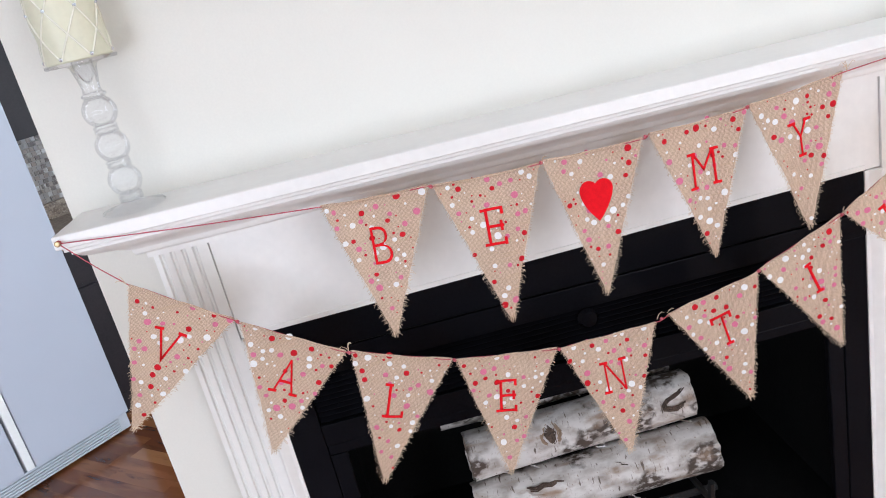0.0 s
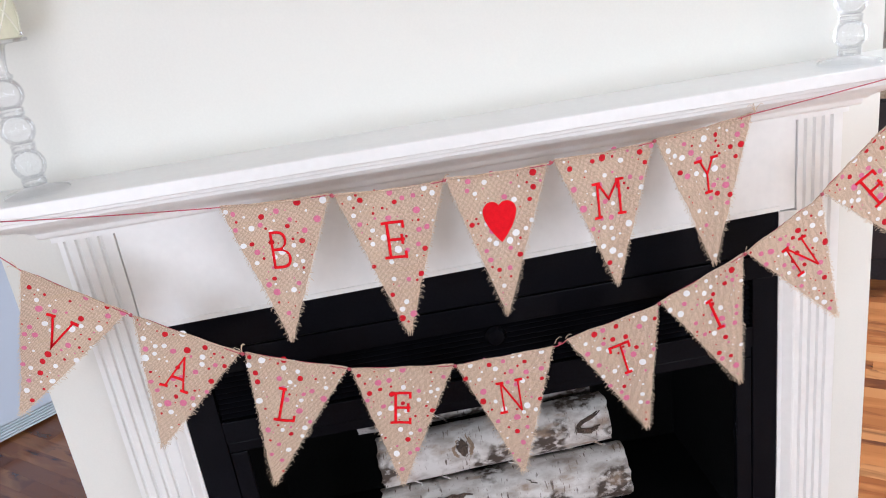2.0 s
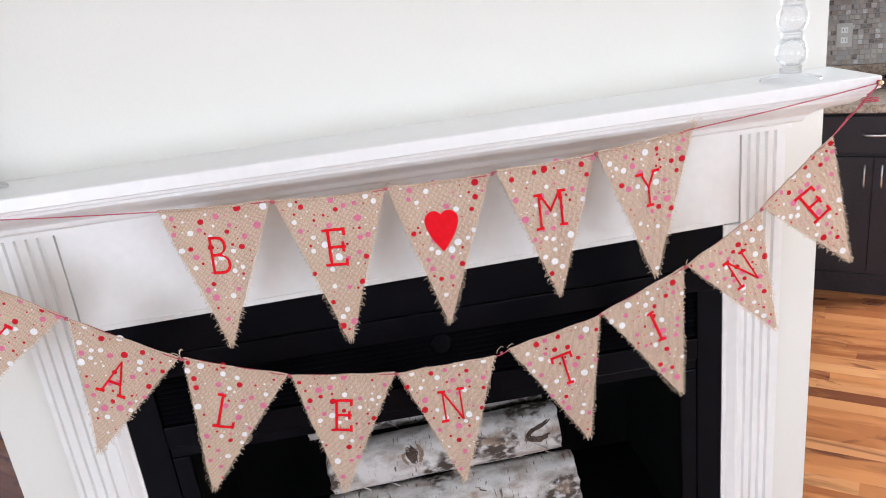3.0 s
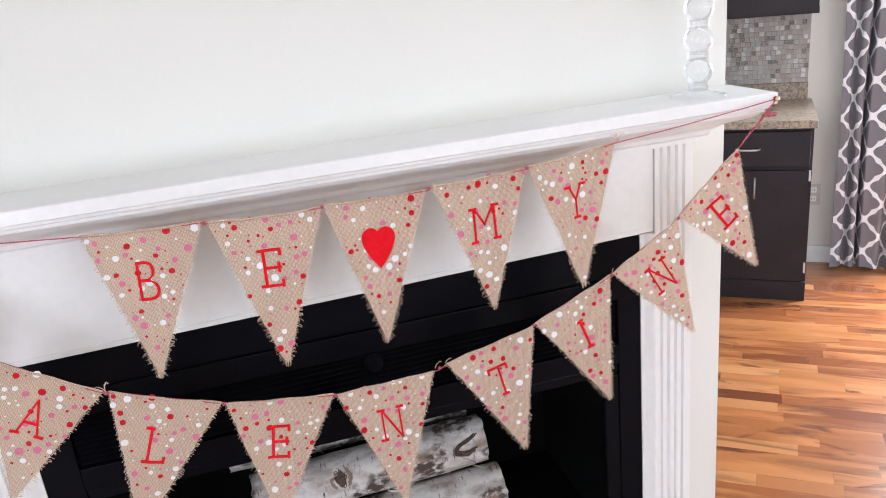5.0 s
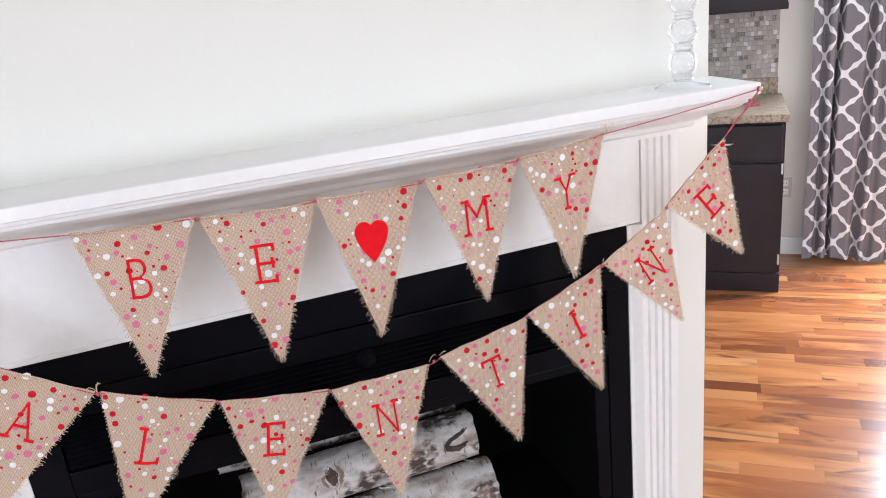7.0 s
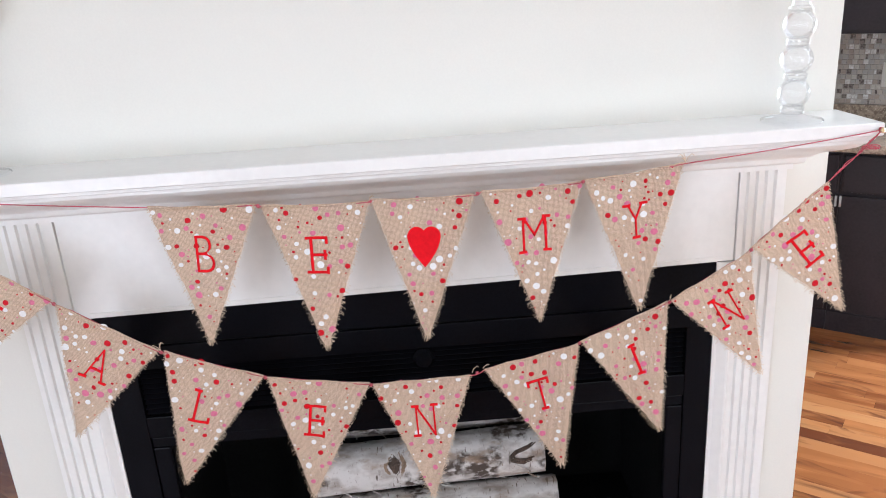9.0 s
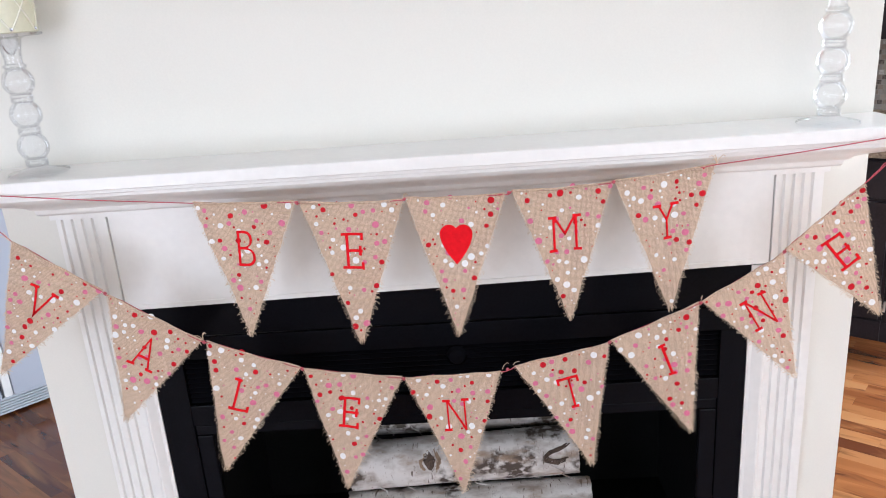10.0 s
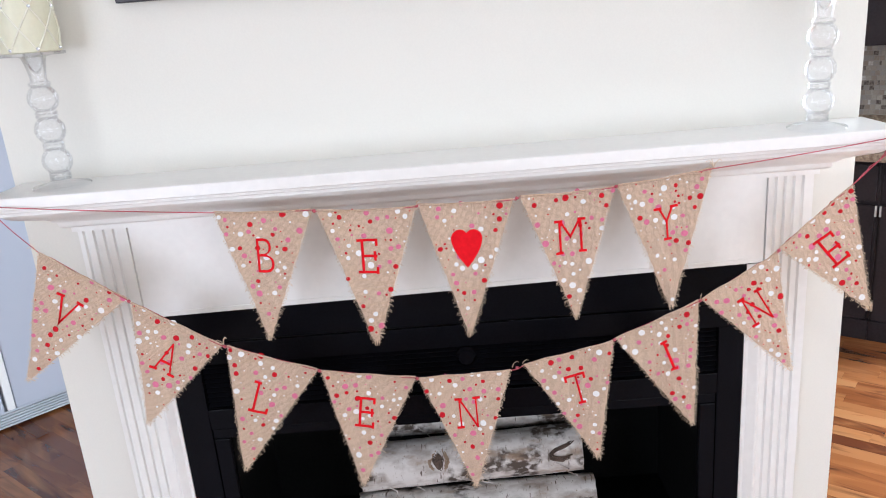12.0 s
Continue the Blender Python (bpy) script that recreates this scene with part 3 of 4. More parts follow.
def heart_mesh(w, h):
    """Flat heart with two round lobes and gently bowed sides down to the tip."""
    half = []
    for k in range(12):
        x = (1 - math.cos(math.pi * k / 12)) / 4 * w
        half.append((x, (0.27 + 0.23 * math.sqrt(max(0.0, 1 - ((x / w - 0.225) / 0.275) ** 2))) * h))
    for k in range(12):
        u = k / 12
        half.append((w / 2 * (1 - u ** 1.7), (0.27 - 0.77 * u) * h))
    bm = bmesh.new()
    rim = [bm.verts.new((x, 0, z)) for x, z in half] + [bm.verts.new((0, 0, -h / 2))] + [bm.verts.new((-x, 0, z)) for x, z in half[:0:-1]]
    mid = bm.verts.new((0, 0, 0.05 * h))
    for k in range(len(rim)):
        bm.faces.new((rim[k], rim[(k + 1) % len(rim)], mid))
    return bm


def pennant(ch, ax, az, bx, bz, cx, cz, depth, seed, label):
    """A burlap triangle with its top corners at (ax, az), (bx, bz) and its tip at (cx, cz)."""
    rnd = random.Random(seed)
    A, B, C = Vector((ax, az)), Vector((bx, bz)), Vector((cx, cz))
    ph = rnd.uniform(0, 6)
    lean = rnd.uniform(-0.004, 0.006)

    def bary(p):
        d1, d2, d3 = B - A, C - A, p - A
        det = d1.x * d2.y - d2.x * d1.y
        return (d3.x * d2.y - d2.x * d3.y) / det, (d1.x * d3.y - d3.x * d1.y) / det

    def bulge(p):
        s, t = bary(p)
        k = s + t / 2 - 0.5
        return depth + lean * t + 0.0045 * math.sin(ph + 5.5 * k + 2.0 * t) * (0.35 + t) + 0.0018 * math.sin(ph * 2 + 15 * k + 5 * t) + 0.0035 * (1 - t) * math.cos(3.0 * k)

    def spot(s, t):
        return A + (B - A) * s * (1 - t) + (C - A) * t

    mid = (A + B) / 2
    t = thing("pennant", pose(mid.x, depth, mid.y), label=label, category="pennant", group="pennants of the banner")
    inv = Matrix.Translation((-mid.x, -depth, -mid.y))

    def draped(bm, off):
        for v in bm.verts:
            q = Vector((v.co.x, v.co.z))
            v.co = (v.co.x, bulge(q) - off + v.co.y, v.co.z)
        bmesh.ops.transform(bm, matrix=inv, verts=bm.verts[:])
        return bm

    # cloth, with an uneven cut edge and a small blunt tip
    bm = bmesh.new()
    n, rows = 16, []
    for j in range(31):
        tt = j / 30 * 0.955
        row = []
        jl, jr = rnd.uniform(-0.0012, 0.0012), rnd.uniform(-0.0012, 0.0012)
        for i in range(n + 1):
            s = i / n
            p = spot(s, tt)
            if i in (0, n) and j:
                p = p + (B - A).normalized() * (jl if i == 0 else jr)
            if j == 0:
                p = p + Vector((0, -0.004 * math.sin(math.pi * s) + 0.0006 * math.sin(20 * s + ph)))
            row.append(p)
        rows.append(row)
    for side in (0.0, 0.0011):
        grid = [[bm.verts.new((p.x, side, p.y)) for p in row] for row in rows]
        for r0, r1 in zip(grid, grid[1:]):
            for i in range(n):
                bm.faces.new((r0[i], r0[i + 1], r1[i + 1], r1[i]))
        if side == 0.0:
            front = grid
        else:
            border = lambda g: [r[0] for r in g] + g[-1][1:] + [r[-1] for r in g[::-1]][1:] + g[0][::-1][1:-1]
            f, b = border(front), border(grid)
            for i in range(len(f)):
                j = (i + 1) % len(f)
                bm.faces.new((f[i], f[j], b[j], b[i]))
    smooth(part("cloth", draped(bm, 0.0), BURLAP, t), 50)
    # folded hem along the top edge
    bm = bmesh.new()
    hem = []
    for i in range(13):
        s = 0.01 + i / 12 * 0.98
        p = spot(s, 0.0) + Vector((0, -0.004 * math.sin(math.pi * s)))
        hem.append((p.x, -0.0005, p.y - 0.001))
    tube(hem, 0.0022, bm, 6)
    smooth(part("hem", draped(bm, 0.0), BURLAP, t, "folded top hem"), 60)
    # frayed threads along the cut edges
    bm = bmesh.new()
    for e in (0, 1):
        for j in range(120):
            tt = (j + rnd.random()) / 120 * 0.97
            p = spot(e, tt)
            out = Vector(((-1 if e == 0 else 1), rnd.uniform(-0.9, 0.15))).normalized()
            ln = rnd.choice((0.0015, 0.0022, 0.0032, 0.0048)) * (1 + 0.5 * (tt > 0.5)) * rnd.uniform(0.7, 1.2)
            q = p + out * ln * 0.6 + Vector((0, -ln * 0.15))
            r = p + out * ln + Vector((0, -ln * rnd.uniform(0.1, 0.6)))
            tube([(v.x, rnd.uniform(-0.0012, 0.0012), v.y) for v in (p - out * 0.001, q, r)], 0.00042, bm, 3)
    tip = spot(0.5, 0.955)
    down = (C - mid).normalized()
    for j in range(11):
        s = j / 10
        p = spot(s, 0.95)
        r = p + down * rnd.uniform(0.006, 0.014) + Vector((rnd.uniform(-0.002, 0.002), 0))
        tube([(v.x, rnd.uniform(-0.001, 0.001), v.y) for v in (p, (p + r) / 2, r)], 0.00042, bm, 3)
    tagged(part("fringe", draped(bm, 0.0), THREAD, t, "frayed jute threads"), kind="stuff")
    # painted dots
    placed = []
    paints = (("white", WHITE_DOT), ("pink", PINK_DOT), ("red", RED_DOT))
    small = {name: bmesh.new() for name, _ in paints}
    sizes = [0.0062] * 5 + [0.0050] * 11 + [0.0041] * 15 + [0.0024] * 14 + [0.0014] * 24
    for q, r in enumerate(sizes):
        for _ in range(60):
            s, tt = rnd.random(), 1 - math.sqrt(rnd.random())
            p = spot(s, tt * 0.95)
            edge = min(s, 1 - s) * (1 - tt) * (B - A).length
            if edge < r * 0.3 or tt * 0.25 < r * 0.6:
                continue
            if all((p - o).length > r + ro + 0.0035 for o, ro in placed):
                break
        else:
            continue
        placed.append((p, r))
        big = r > 0.003
        name, paint = paints[(2, 0, 1, 0, 1)[q % 5] if big else rnd.choice((0, 2, 2, 0, 1))]
        bm = bmesh.new() if big else small[name]
        sx, sz = rnd.uniform(0.92, 1.04), rnd.uniform(0.92, 1.06)
        rim = [bm.verts.new((p.x + r * sx * math.cos(k * math.pi / 6) * rnd.uniform(0.94, 1.05), 0, p.y + r * sz * math.sin(k * math.pi / 6) * rnd.uniform(0.94, 1.05))) for k in range(12)]
        bm.faces.new(rim)
        if big:
            part(name + "_dot", draped(bm, 0.0007), paint, t)
    for name, paint in paints:
        tagged(part("small_" + name + "_dots", draped(small[name], 0.0007), paint, t), kind="stuff")
    # letter or heart
    spin = math.atan2((B - A).y, (B - A).x)
    # the letter stands square to the line from the top edge to the tip
    if ch == "heart":
        bm, h = heart_mesh(0.057, 0.073), 0.073
    else:
        w = {"M": 0.043, "N": 0.035, "V": 0.038, "A": 0.036, "T": 0.036, "I": 0.0050, "L": 0.030, "Y": 0.031}.get(ch, 0.031)
        bm = letter_mesh(ch, w, 0.065, 0.0046)
    bmesh.ops.subdivide_edges(bm, edges=[e for e in bm.edges if e.calc_length() > 0.012], cuts=3)
    centre = mid + (C - mid) * 0.338
    tilt = -(spin * 0.75 + 0.25 * (math.atan2((C - mid).y, (C - mid).x) + math.pi / 2))
    bmesh.ops.transform(bm, matrix=Matrix.Translation((centre.x, 0, centre.y)) @ Matrix.Rotation(tilt, 4, "Y"), verts=bm.verts[:])
    ex = bmesh.ops.extrude_face_region(bm, geom=bm.faces[:])
    for v in ex["geom"]:
        if isinstance(v, bmesh.types.BMVert):
            v.co.y -= 0.0009
    part("appliqued_heart" if ch == "heart" else "stitched_letter", draped(bm, 0.0011), RED_FELT, t, "bright red felt heart" if ch == "heart" else "bright red slab letter " + ch)


TOP = [("B", -0.020, 1.342, 0.156, 1.333, 0.044, 1.082), ("E", 0.163, 1.330, 0.343, 1.324, 0.247, 1.059), ("heart", 0.346, 1.327, 0.518, 1.323, 0.423, 1.058), ("M", 0.529, 1.328, 0.700, 1.331, 0.626, 1.077), ("Y", 0.703, 1.334, 0.872, 1.351, 0.806, 1.080)]
LOW = [("V", -0.344, 1.295, -0.205, 1.193, -0.429, 1.038), ("A", -0.197, 1.186, -0.044, 1.086, -0.218, 0.927), ("L", -0.037, 1.084, 0.129, 1.022, -0.045, 0.805), ("E", 0.134, 1.019, 0.314, 0.990, 0.186, 0.750), ("N", 0.318, 0.988, 0.495, 0.992, 0.413, 0.738), ("T", 0.520, 1.000, 0.692, 1.037, 0.660, 0.781), ("I", 0.695, 1.041, 0.851, 1.104, 0.848, 0.837), ("N", 0.856, 1.106, 0.993, 1.189, 1.029, 0.946), ("E", 0.995, 1.194, 1.118, 1.303, 1.173, 1.058)]
for row, y, seed in ((TOP, ROW_TOP, 100), (LOW, ROW_LOW, 200)):
    for i, p in enumerate(row):
        what = "a red heart" if p[0] == "heart" else "a red letter " + p[0]
        pennant(*p, y, seed + i, "frayed tan burlap pennant with painted dots and " + what)

NAIL_Y = PIL_Y - OUT
NAILS = ((X_L - SIDE * OUT + 0.010, SHELF_Z - 0.010), (X_R + SIDE * OUT - 0.008, SHELF_Z - 0.011))


def string(row, y, sag, label):
    pts = []
    knots = [(NAILS[0][0], NAIL_Y - 0.006, NAILS[0][1])]
    for p in row:
        knots += [(p[1], y - 0.001, p[2] - 0.002), (p[3], y - 0.001, p[4] - 0.002)]
    knots.append((NAILS[1][0], NAIL_Y - 0.006, NAILS[1][1]))
    for i, (a, b) in enumerate(zip(knots, knots[1:])):
        a, b = Vector(a), Vector(b)
        for k in range(8):
            f = k / 8
            inside = i % 2 == 1
            q = a.lerp(b, f) + Vector((0.0004 * math.sin(9 * f), 0.0065 if inside and 0 < k < 7 else 0.0, -(sag if i in (0, len(knots) - 2) else 0.003) * math.sin(math.pi * f)))
            pts.append(q)
    pts.append(Vector(knots[-1]))
    t = thing("banner_string", label=label, category="string")
    smooth(part("cord", tube(pts, 0.00095), TWINE, t), 0)
    for i in range(2, len(knots) - 2, 2):
        m = (Vector(knots[i]) + Vector(knots[i + 1])) / 2 if i + 1 < len(knots) - 1 else Vector(knots[i])
        bm = bmesh.new()
        bmesh.ops.create_icosphere(bm, subdivisions=1, radius=0.0036, matrix=Matrix.Translation(m))
        part("knot", bm, TWINE, t)
    return t



def loose_strand(parent, a, b, drift, seed):
    """A second and third strand twisted round the twine between two places."""
    a, b = Vector(a), Vector(b)
    pts = []
    for k in range(25):
        f = k / 24
        w = drift * math.sin(math.pi * f)
        pts.append(a.lerp(b, f) + Vector((w * math.sin(seed + 14 * f), -0.0015 + w * 0.4 * math.cos(seed + 14 * f), w * 0.5 * math.cos(seed + 14 * f))))
    smooth(part("strand", tube(pts, 0.0009), TWINE, parent), 0)


string(TOP, ROW_TOP, 0.002, "thin red and white twine holding the upper pennants")
low = string(LOW, ROW_LOW, 0.002, "thin red and white twine holding the lower pennants")
for drift, seed in ((0.0020, 0.5), (0.0030, 2.6)):
    loose_strand(low, (NAILS[1][0], NAIL_Y - 0.006, NAILS[1][1]), (LOW[-1][3], ROW_LOW - 0.001, LOW[-1][4]), drift, seed)
a, b = Vector((NAILS[1][0], NAIL_Y - 0.006, NAILS[1][1])), Vector((LOW[-1][3], ROW_LOW - 0.001, LOW[-1][4]))
for k in range(3):
    c = a.lerp(b, 0.33)
    loop = [c + Vector((0.016 * math.sin(f) * math.cos(0.5 * k) + 0.010, -0.003 - 0.002 * k, 0.0035 * math.cos(f + k))) for f in [2 * math.pi * j / 16 for j in range(17)]]
    smooth(part("bow_loop", tube(loop, 0.0009), TWINE, low), 0)
rnd = random.Random(5)
for x, z, n in ((-0.040, 1.087, 4), (0.498, 0.996, 1), (0.518, 1.003, 1), (0.853, 1.106, 2), (-0.347, 1.296, 2), (0.344, 1.327, 3), (0.870, 1.352, 4)):
    y = ROW_LOW - 0.003
    for _ in range(n):
        dx, h = rnd.uniform(-0.014, 0.014), rnd.uniform(0.008, 0.018)
        part("loose_end", tube([(x, y, z), (x + dx * 0.2, y - 0.003, z + h * 0.6), (x + dx * 0.7, y - 0.004, z + h), (x + dx, y - 0.003, z + h * 0.8)], 0.0006, None, 4), THREAD, low, "pale loose thread end")
for x, z in NAILS:
    t = thing("nail", pose(x, NAIL_Y, z, 90), label="small brass nail in the shelf edge with twine round it", category="nail")
    smooth(part("head", lathe([(0, 0.011), (0.0035, 0.0105), (0.005, 0.009), (0.0045, 0.008), (0.0015, 0.007), (0.0015, 0)], 14), BRASS, t))
    part("twine_wrap", tube([(0.0036 * math.cos(k * 0.7), 0.0036 * math.sin(k * 0.7), 0.002 + 0.0002 * k) for k in range(24)], 0.0011), TWINE, t)


# ---------- candlesticks ----------
def candlestick(m):
    t = thing("candlestick", m, label="clear glass candlestick of stacked balls on the mantel shelf", category="candlestick")
    z = 0.0140
    foot = [(0.050, 0.0), (0.052, 0.002), (0.051, 0.0042), (0.042, 0.0058), (0.028, 0.0085), (0.020, 0.0120), (0.0175, z), (0, z)]
    smooth(part("base", lathe(foot, 40), CRYSTAL, t), 50)
    for k in range(3):
        ring = [(0, z + 0.0002)]
        for c in (z + 0.0033, z + 0.0096):
            ring += [(0.0160 + 0.0034 * math.cos(a), c + 0.0031 * math.sin(a)) for a in [math.pi * (j / 6 - 0.5) for j in range(7)]]
        ring.append((0, z + 0.0128))
        smooth(part("collar", lathe(ring, 40), CRYSTAL, t), 50)
        c = z + 0.0130 + 0.0222
        ball = [(0, c - 0.0220)]
        for j in range(15):
            a = math.pi * (0.185 + 0.63 * j / 14)
            ball.append((0.0266 * math.sin(a), c - 0.0266 * math.cos(a)))
        ball.append((0, c + 0.0220))
        smooth(part("glass_ball", lathe(ball, 40), CRYSTAL, t), 50)
        z = c + 0.0222
    cup = [(0, z), (0.0160, z), (0.0194, z + 0.003), (0.0190, z + 0.0065), (0.0150, z + 0.0085), (0.0140, z + 0.014), (0.0155, z + 0.026), (0.0185, z + 0.041), (0.0205, z + 0.0505), (0.026, z + 0.0535), (0.054, z + 0.0545)]
    cup += [(0.0555, z + 0.0570), (0.054, z + 0.0600), (0.048, z + 0.0602), (0.0165, z + 0.0600), (0.0150, z + 0.046), (0.012, z + 0.034), (0.006, z + 0.026), (0, z + 0.022)]
    smooth(part("candle_plate", lathe(cup, 40), CRYSTAL, t), 50)
    return t, z + 0.0604


def candle(m):
    t = thing("pillar_candle", m, label="cream pillar candle wrapped in satin ribbon with rhinestones", category="candle")
    R, H = 0.0505, 0.155
    smooth(part("wax", lathe([(0, 0), (R - 0.002, 0), (R, 0.002), (R, H - 0.004), (R - 0.004, H), (R - 0.012, H - 0.002), (0, H - 0.006)], 48), WAX, t))
    part("wick", tube([(0, 0, H - 0.007), (0.001, 0, H + 0.004), (0.003, 0, H + 0.010)], 0.001), SOOT, t)
    n = 7
    for k in range(n):
        for d in (-1, 1):
            pts = [((R + 0.0006) * math.cos(2 * math.pi * (k + d * f) / n), (R + 0.0006) * math.sin(2 * math.pi * (k + d * f) / n), 0.003 + f * (H - 0.008) / 2) for f in [j / 16 * 2 for j in range(17)]]
            part("ribbon", tube(pts, 0.0016, None, 5), RIBBON, t)
        for f in (0, 1, 2):
            a = 2 * math.pi * k / n
            z = 0.006 + f * (H - 0.012) / 2
            s = bmesh.new()
            bmesh.ops.create_icosphere(s, subdivisions=1, radius=0.0034, matrix=Matrix.Translation(((R + 0.001) * math.cos(a), (R + 0.001) * math.sin(a), z)))
            part("rhinestone", s, STUD, t)
    return t


for x, y in ((-0.324, 1.431), (1.089, 1.416)):
    _, top = candlestick(pose(x, y, SHELF_Z + 0.0006))
    candle(pose(x, y, SHELF_Z + top))

# ---------- picture above the mantel ----------
pic = thing("picture_frame", pose(0.372, CH_Y, 1.712), label="dark framed picture hanging above the mantel", category="picture")
W2 = 0.55
part("print", box(-W2 + 0.03, W2 - 0.03, -0.012, -0.004, 0.03, 0.60), CANVAS, pic)
bm = box(-W2, W2, -0.022, -0.001, 0, 0.028, 0.002)
box(-W2, W2, -0.022, -0.001, 0.602, 0.63, 0.002, bm)
box(-W2, -W2 + 0.028, -0.022, -0.001, 0.0285, 0.6015, 0.002, bm)
box(W2 - 0.028, W2, -0.022, -0.001, 0.0285, 0.6015, 0.002, bm)
part("frame_border", bm, DARKFRAME, pic)


# ---------- kitchen units ----------
def panel_door(bm_name, parent, x0, x1, y, z0, z1, rail=0.055, label=""):
    """A shaker door: frame with a recessed field."""
    bm = box(x0, x1, y, y + 0.02, z0, z1)
    bm.faces.ensure_lookup_table()
    front = min(bm.faces, key=lambda f: f.calc_center_median().y)
    bmesh.ops.inset_region(bm, faces=[front], thickness=rail, depth=0.0)
    front = [f for f in bm.faces if abs(f.calc_center_median().y - y) < 1e-6 and all(x0 + rail * 0.9 < v.co.x < x1 - rail * 0.9 for v in f.verts)]
    bmesh.ops.inset_region(bm, faces=front, thickness=0.006, depth=0.0)
    for v in {v for f in front for v in f.verts}:
        v.co.y += 0.009
    return part(bm_name, bm, ESPRESSO, parent, label)


def bow_pull(parent, x, y, z, half, upright):
    """An arched bar pull on a front at y."""
    pts = []
    for k in range(13):
        u = -1 + k / 6
        out = 0.026 * math.sqrt(max(0.0, 1 - abs(u) ** 3.2)) + 0.002
        pts.append((x, y - out, z + u * half) if upright else (x + u * half, y - out, z))
    smooth(part("handle", tube(pts, 0.0048, None, 8), STEEL, parent, "brushed nickel pull"), 50)


def base_cabinet(m, w, label, doors=1, hinges=True):
    """Origin at its right front corner on the floor; the unit runs to -x and back to +y."""
    t = thing("base_cabinet", m, label=label, category="cabinet", group="dark kitchen cabinets")
    part("body", box(-w, 0, 0.021, 0.56, 0.10, 0.862, 0.001), ESPRESSO, t)
    part("plinth", box(-w, 0.0, 0.002, 0.56, 0.0, 0.0995, 0.002), ESPRESSO, t)
    d = part("drawer", box(-w + 0.012, -0.012, 0.0, 0.02, 0.680, 0.845, 0.003), ESPRESSO, t)
    bow_pull(d, -w / 2, 0, 0.765, 0.052, False)
    step = (w - 0.024) / doors
    for k in range(doors):
        x0, x1 = -w + 0.012 + k * step + 0.002, -w + 0.012 + (k + 1) * step - 0.002
        d = panel_door("door", t, x0, x1, 0.0, 0.105, 0.660)
        left_hung = doors == 2 and k == 0
        bow_pull(d, x1 - 0.032 if left_hung else x0 + 0.032, 0, 0.575, 0.05, True)
        if hinges:
            for z in (0.15, 0.61):
                a = x0 - 0.010 if left_hung else x1
                part("hinge", box(a + 0.0005, a + 0.0095, -0.003, 0.012, z, z + 0.05, 0.001), STEEL, d, "nickel hinge")
    return t


CAB_U, CAB_V = 0.337, 4.06
base_cabinet(ROOM @ pose(CAB_U, CAB_V, 0), 0.56, "espresso stained two-door base cabinet with drawer beside a curtain", 2)
for k in range(1, 4):
    base_cabinet(ROOM @ pose(CAB_U - 0.561 - 0.461 * (k - 1), CAB_V, 0), 0.46, "espresso stained base cabinet under a granite counter")
ct = thing("countertop", ROOM, label="brown speckled granite countertop with a low backsplash lip", category="countertop")
part("slab", box(CAB_U - 1.95, CAB_U + 0.012, CAB_V - 0.025, 4.627, 0.8635, 0.900, 0.004), STONE, ct)
part("lip", box(CAB_U - 1.95, CAB_U - 0.01, 4.605, 4.628, 0.9005, 0.985, 0.002), STONE, ct)


def mosaic(m, x0, x1, y, z0, z1, seed):
    rnd = random.Random(seed)
    t = thing("tile_backsplash", m, label="mosaic backsplash of small grey and brown tiles", category="backsplash")
    part("grout", box(x0, x1, y - 0.004, y, z0, z1), GROUT, t)
    verts, faces = [], []
    s = 0.024
    for j in range(int((z1 - z0) / s)):
        x = x0 + rnd.uniform(0, 0.01)
        while x < x1 - 0.012:
            w = min(rnd.choice((s, s, s, s, s, s * 0.5)), x1 - x)
            d = y - 0.004 - rnd.uniform(0.001, 0.003)
            a, b, c, e = x + 0.001, x + w - 0.001, z0 + j * s + 0.001, z0 + (j + 1) * s - 0.001
            k = len(verts)
            verts += [(a, y - 0.0035, c), (b, y - 0.0035, c), (b, y - 0.0035, e), (a, y - 0.0035, e), (a + 0.001, d, c + 0.001), (b - 0.001, d, c + 0.001), (b - 0.001, d, e - 0.001), (a + 0.001, d, e - 0.001)]
            faces += [(k + 4, k + 5, k + 6, k + 7), (k, k + 1, k + 5, k + 4), (k + 1, k + 2, k + 6, k + 5), (k + 2, k + 3, k + 7, k + 6), (k + 3, k, k + 4, k + 7)]
            x += w
    me = bpy.data.meshes.new("tiles")
    me.from_pydata(verts, [], faces)
    me.materials.append(TILE)
    ob = new("tiles", me)
    ob.parent = t
    tagged(ob, "small square glass and stone tiles", kind="stuff")


mosaic(ROOM, CAB_U - 1.95, CAB_U - 0.012, 4.629, 0.986, 1.36, 3)


def counter_caddy(m):
    """A dark wooden caddy with round dark lids in it."""
    t = thing("counter_caddy", m, label="dark red-brown wooden caddy with round lids on the counter", category="caddy")
    part("base", box(-0.13, 0.13, -0.055, 0.055, 0.0005, 0.012, 0.002), CADDY, t)
    for y in (-0.055, 0.047):
        part("side", box(-0.13, 0.13, y, y + 0.008, 0.0125, 0.048, 0.002), CADDY, t)
    for x in (-0.13, 0.122):
        part("end", box(x, x + 0.008, -0.0465, 0.0465, 0.0125, 0.048, 0.002), CADDY, t)
    for x in (-0.065, 0.065):
        smooth(part("lid", lathe([(0, 0.0125), (0.040, 0.0125), (0.042, 0.055), (0.036, 0.064), (0.012, 0.070), (0, 0.071)], 24), BLACK, t, "dark round lid", pose(x, 0, 0)))


counter_caddy(ROOM @ pose(CAB_U - 0.30, 4.46, 0.9003))


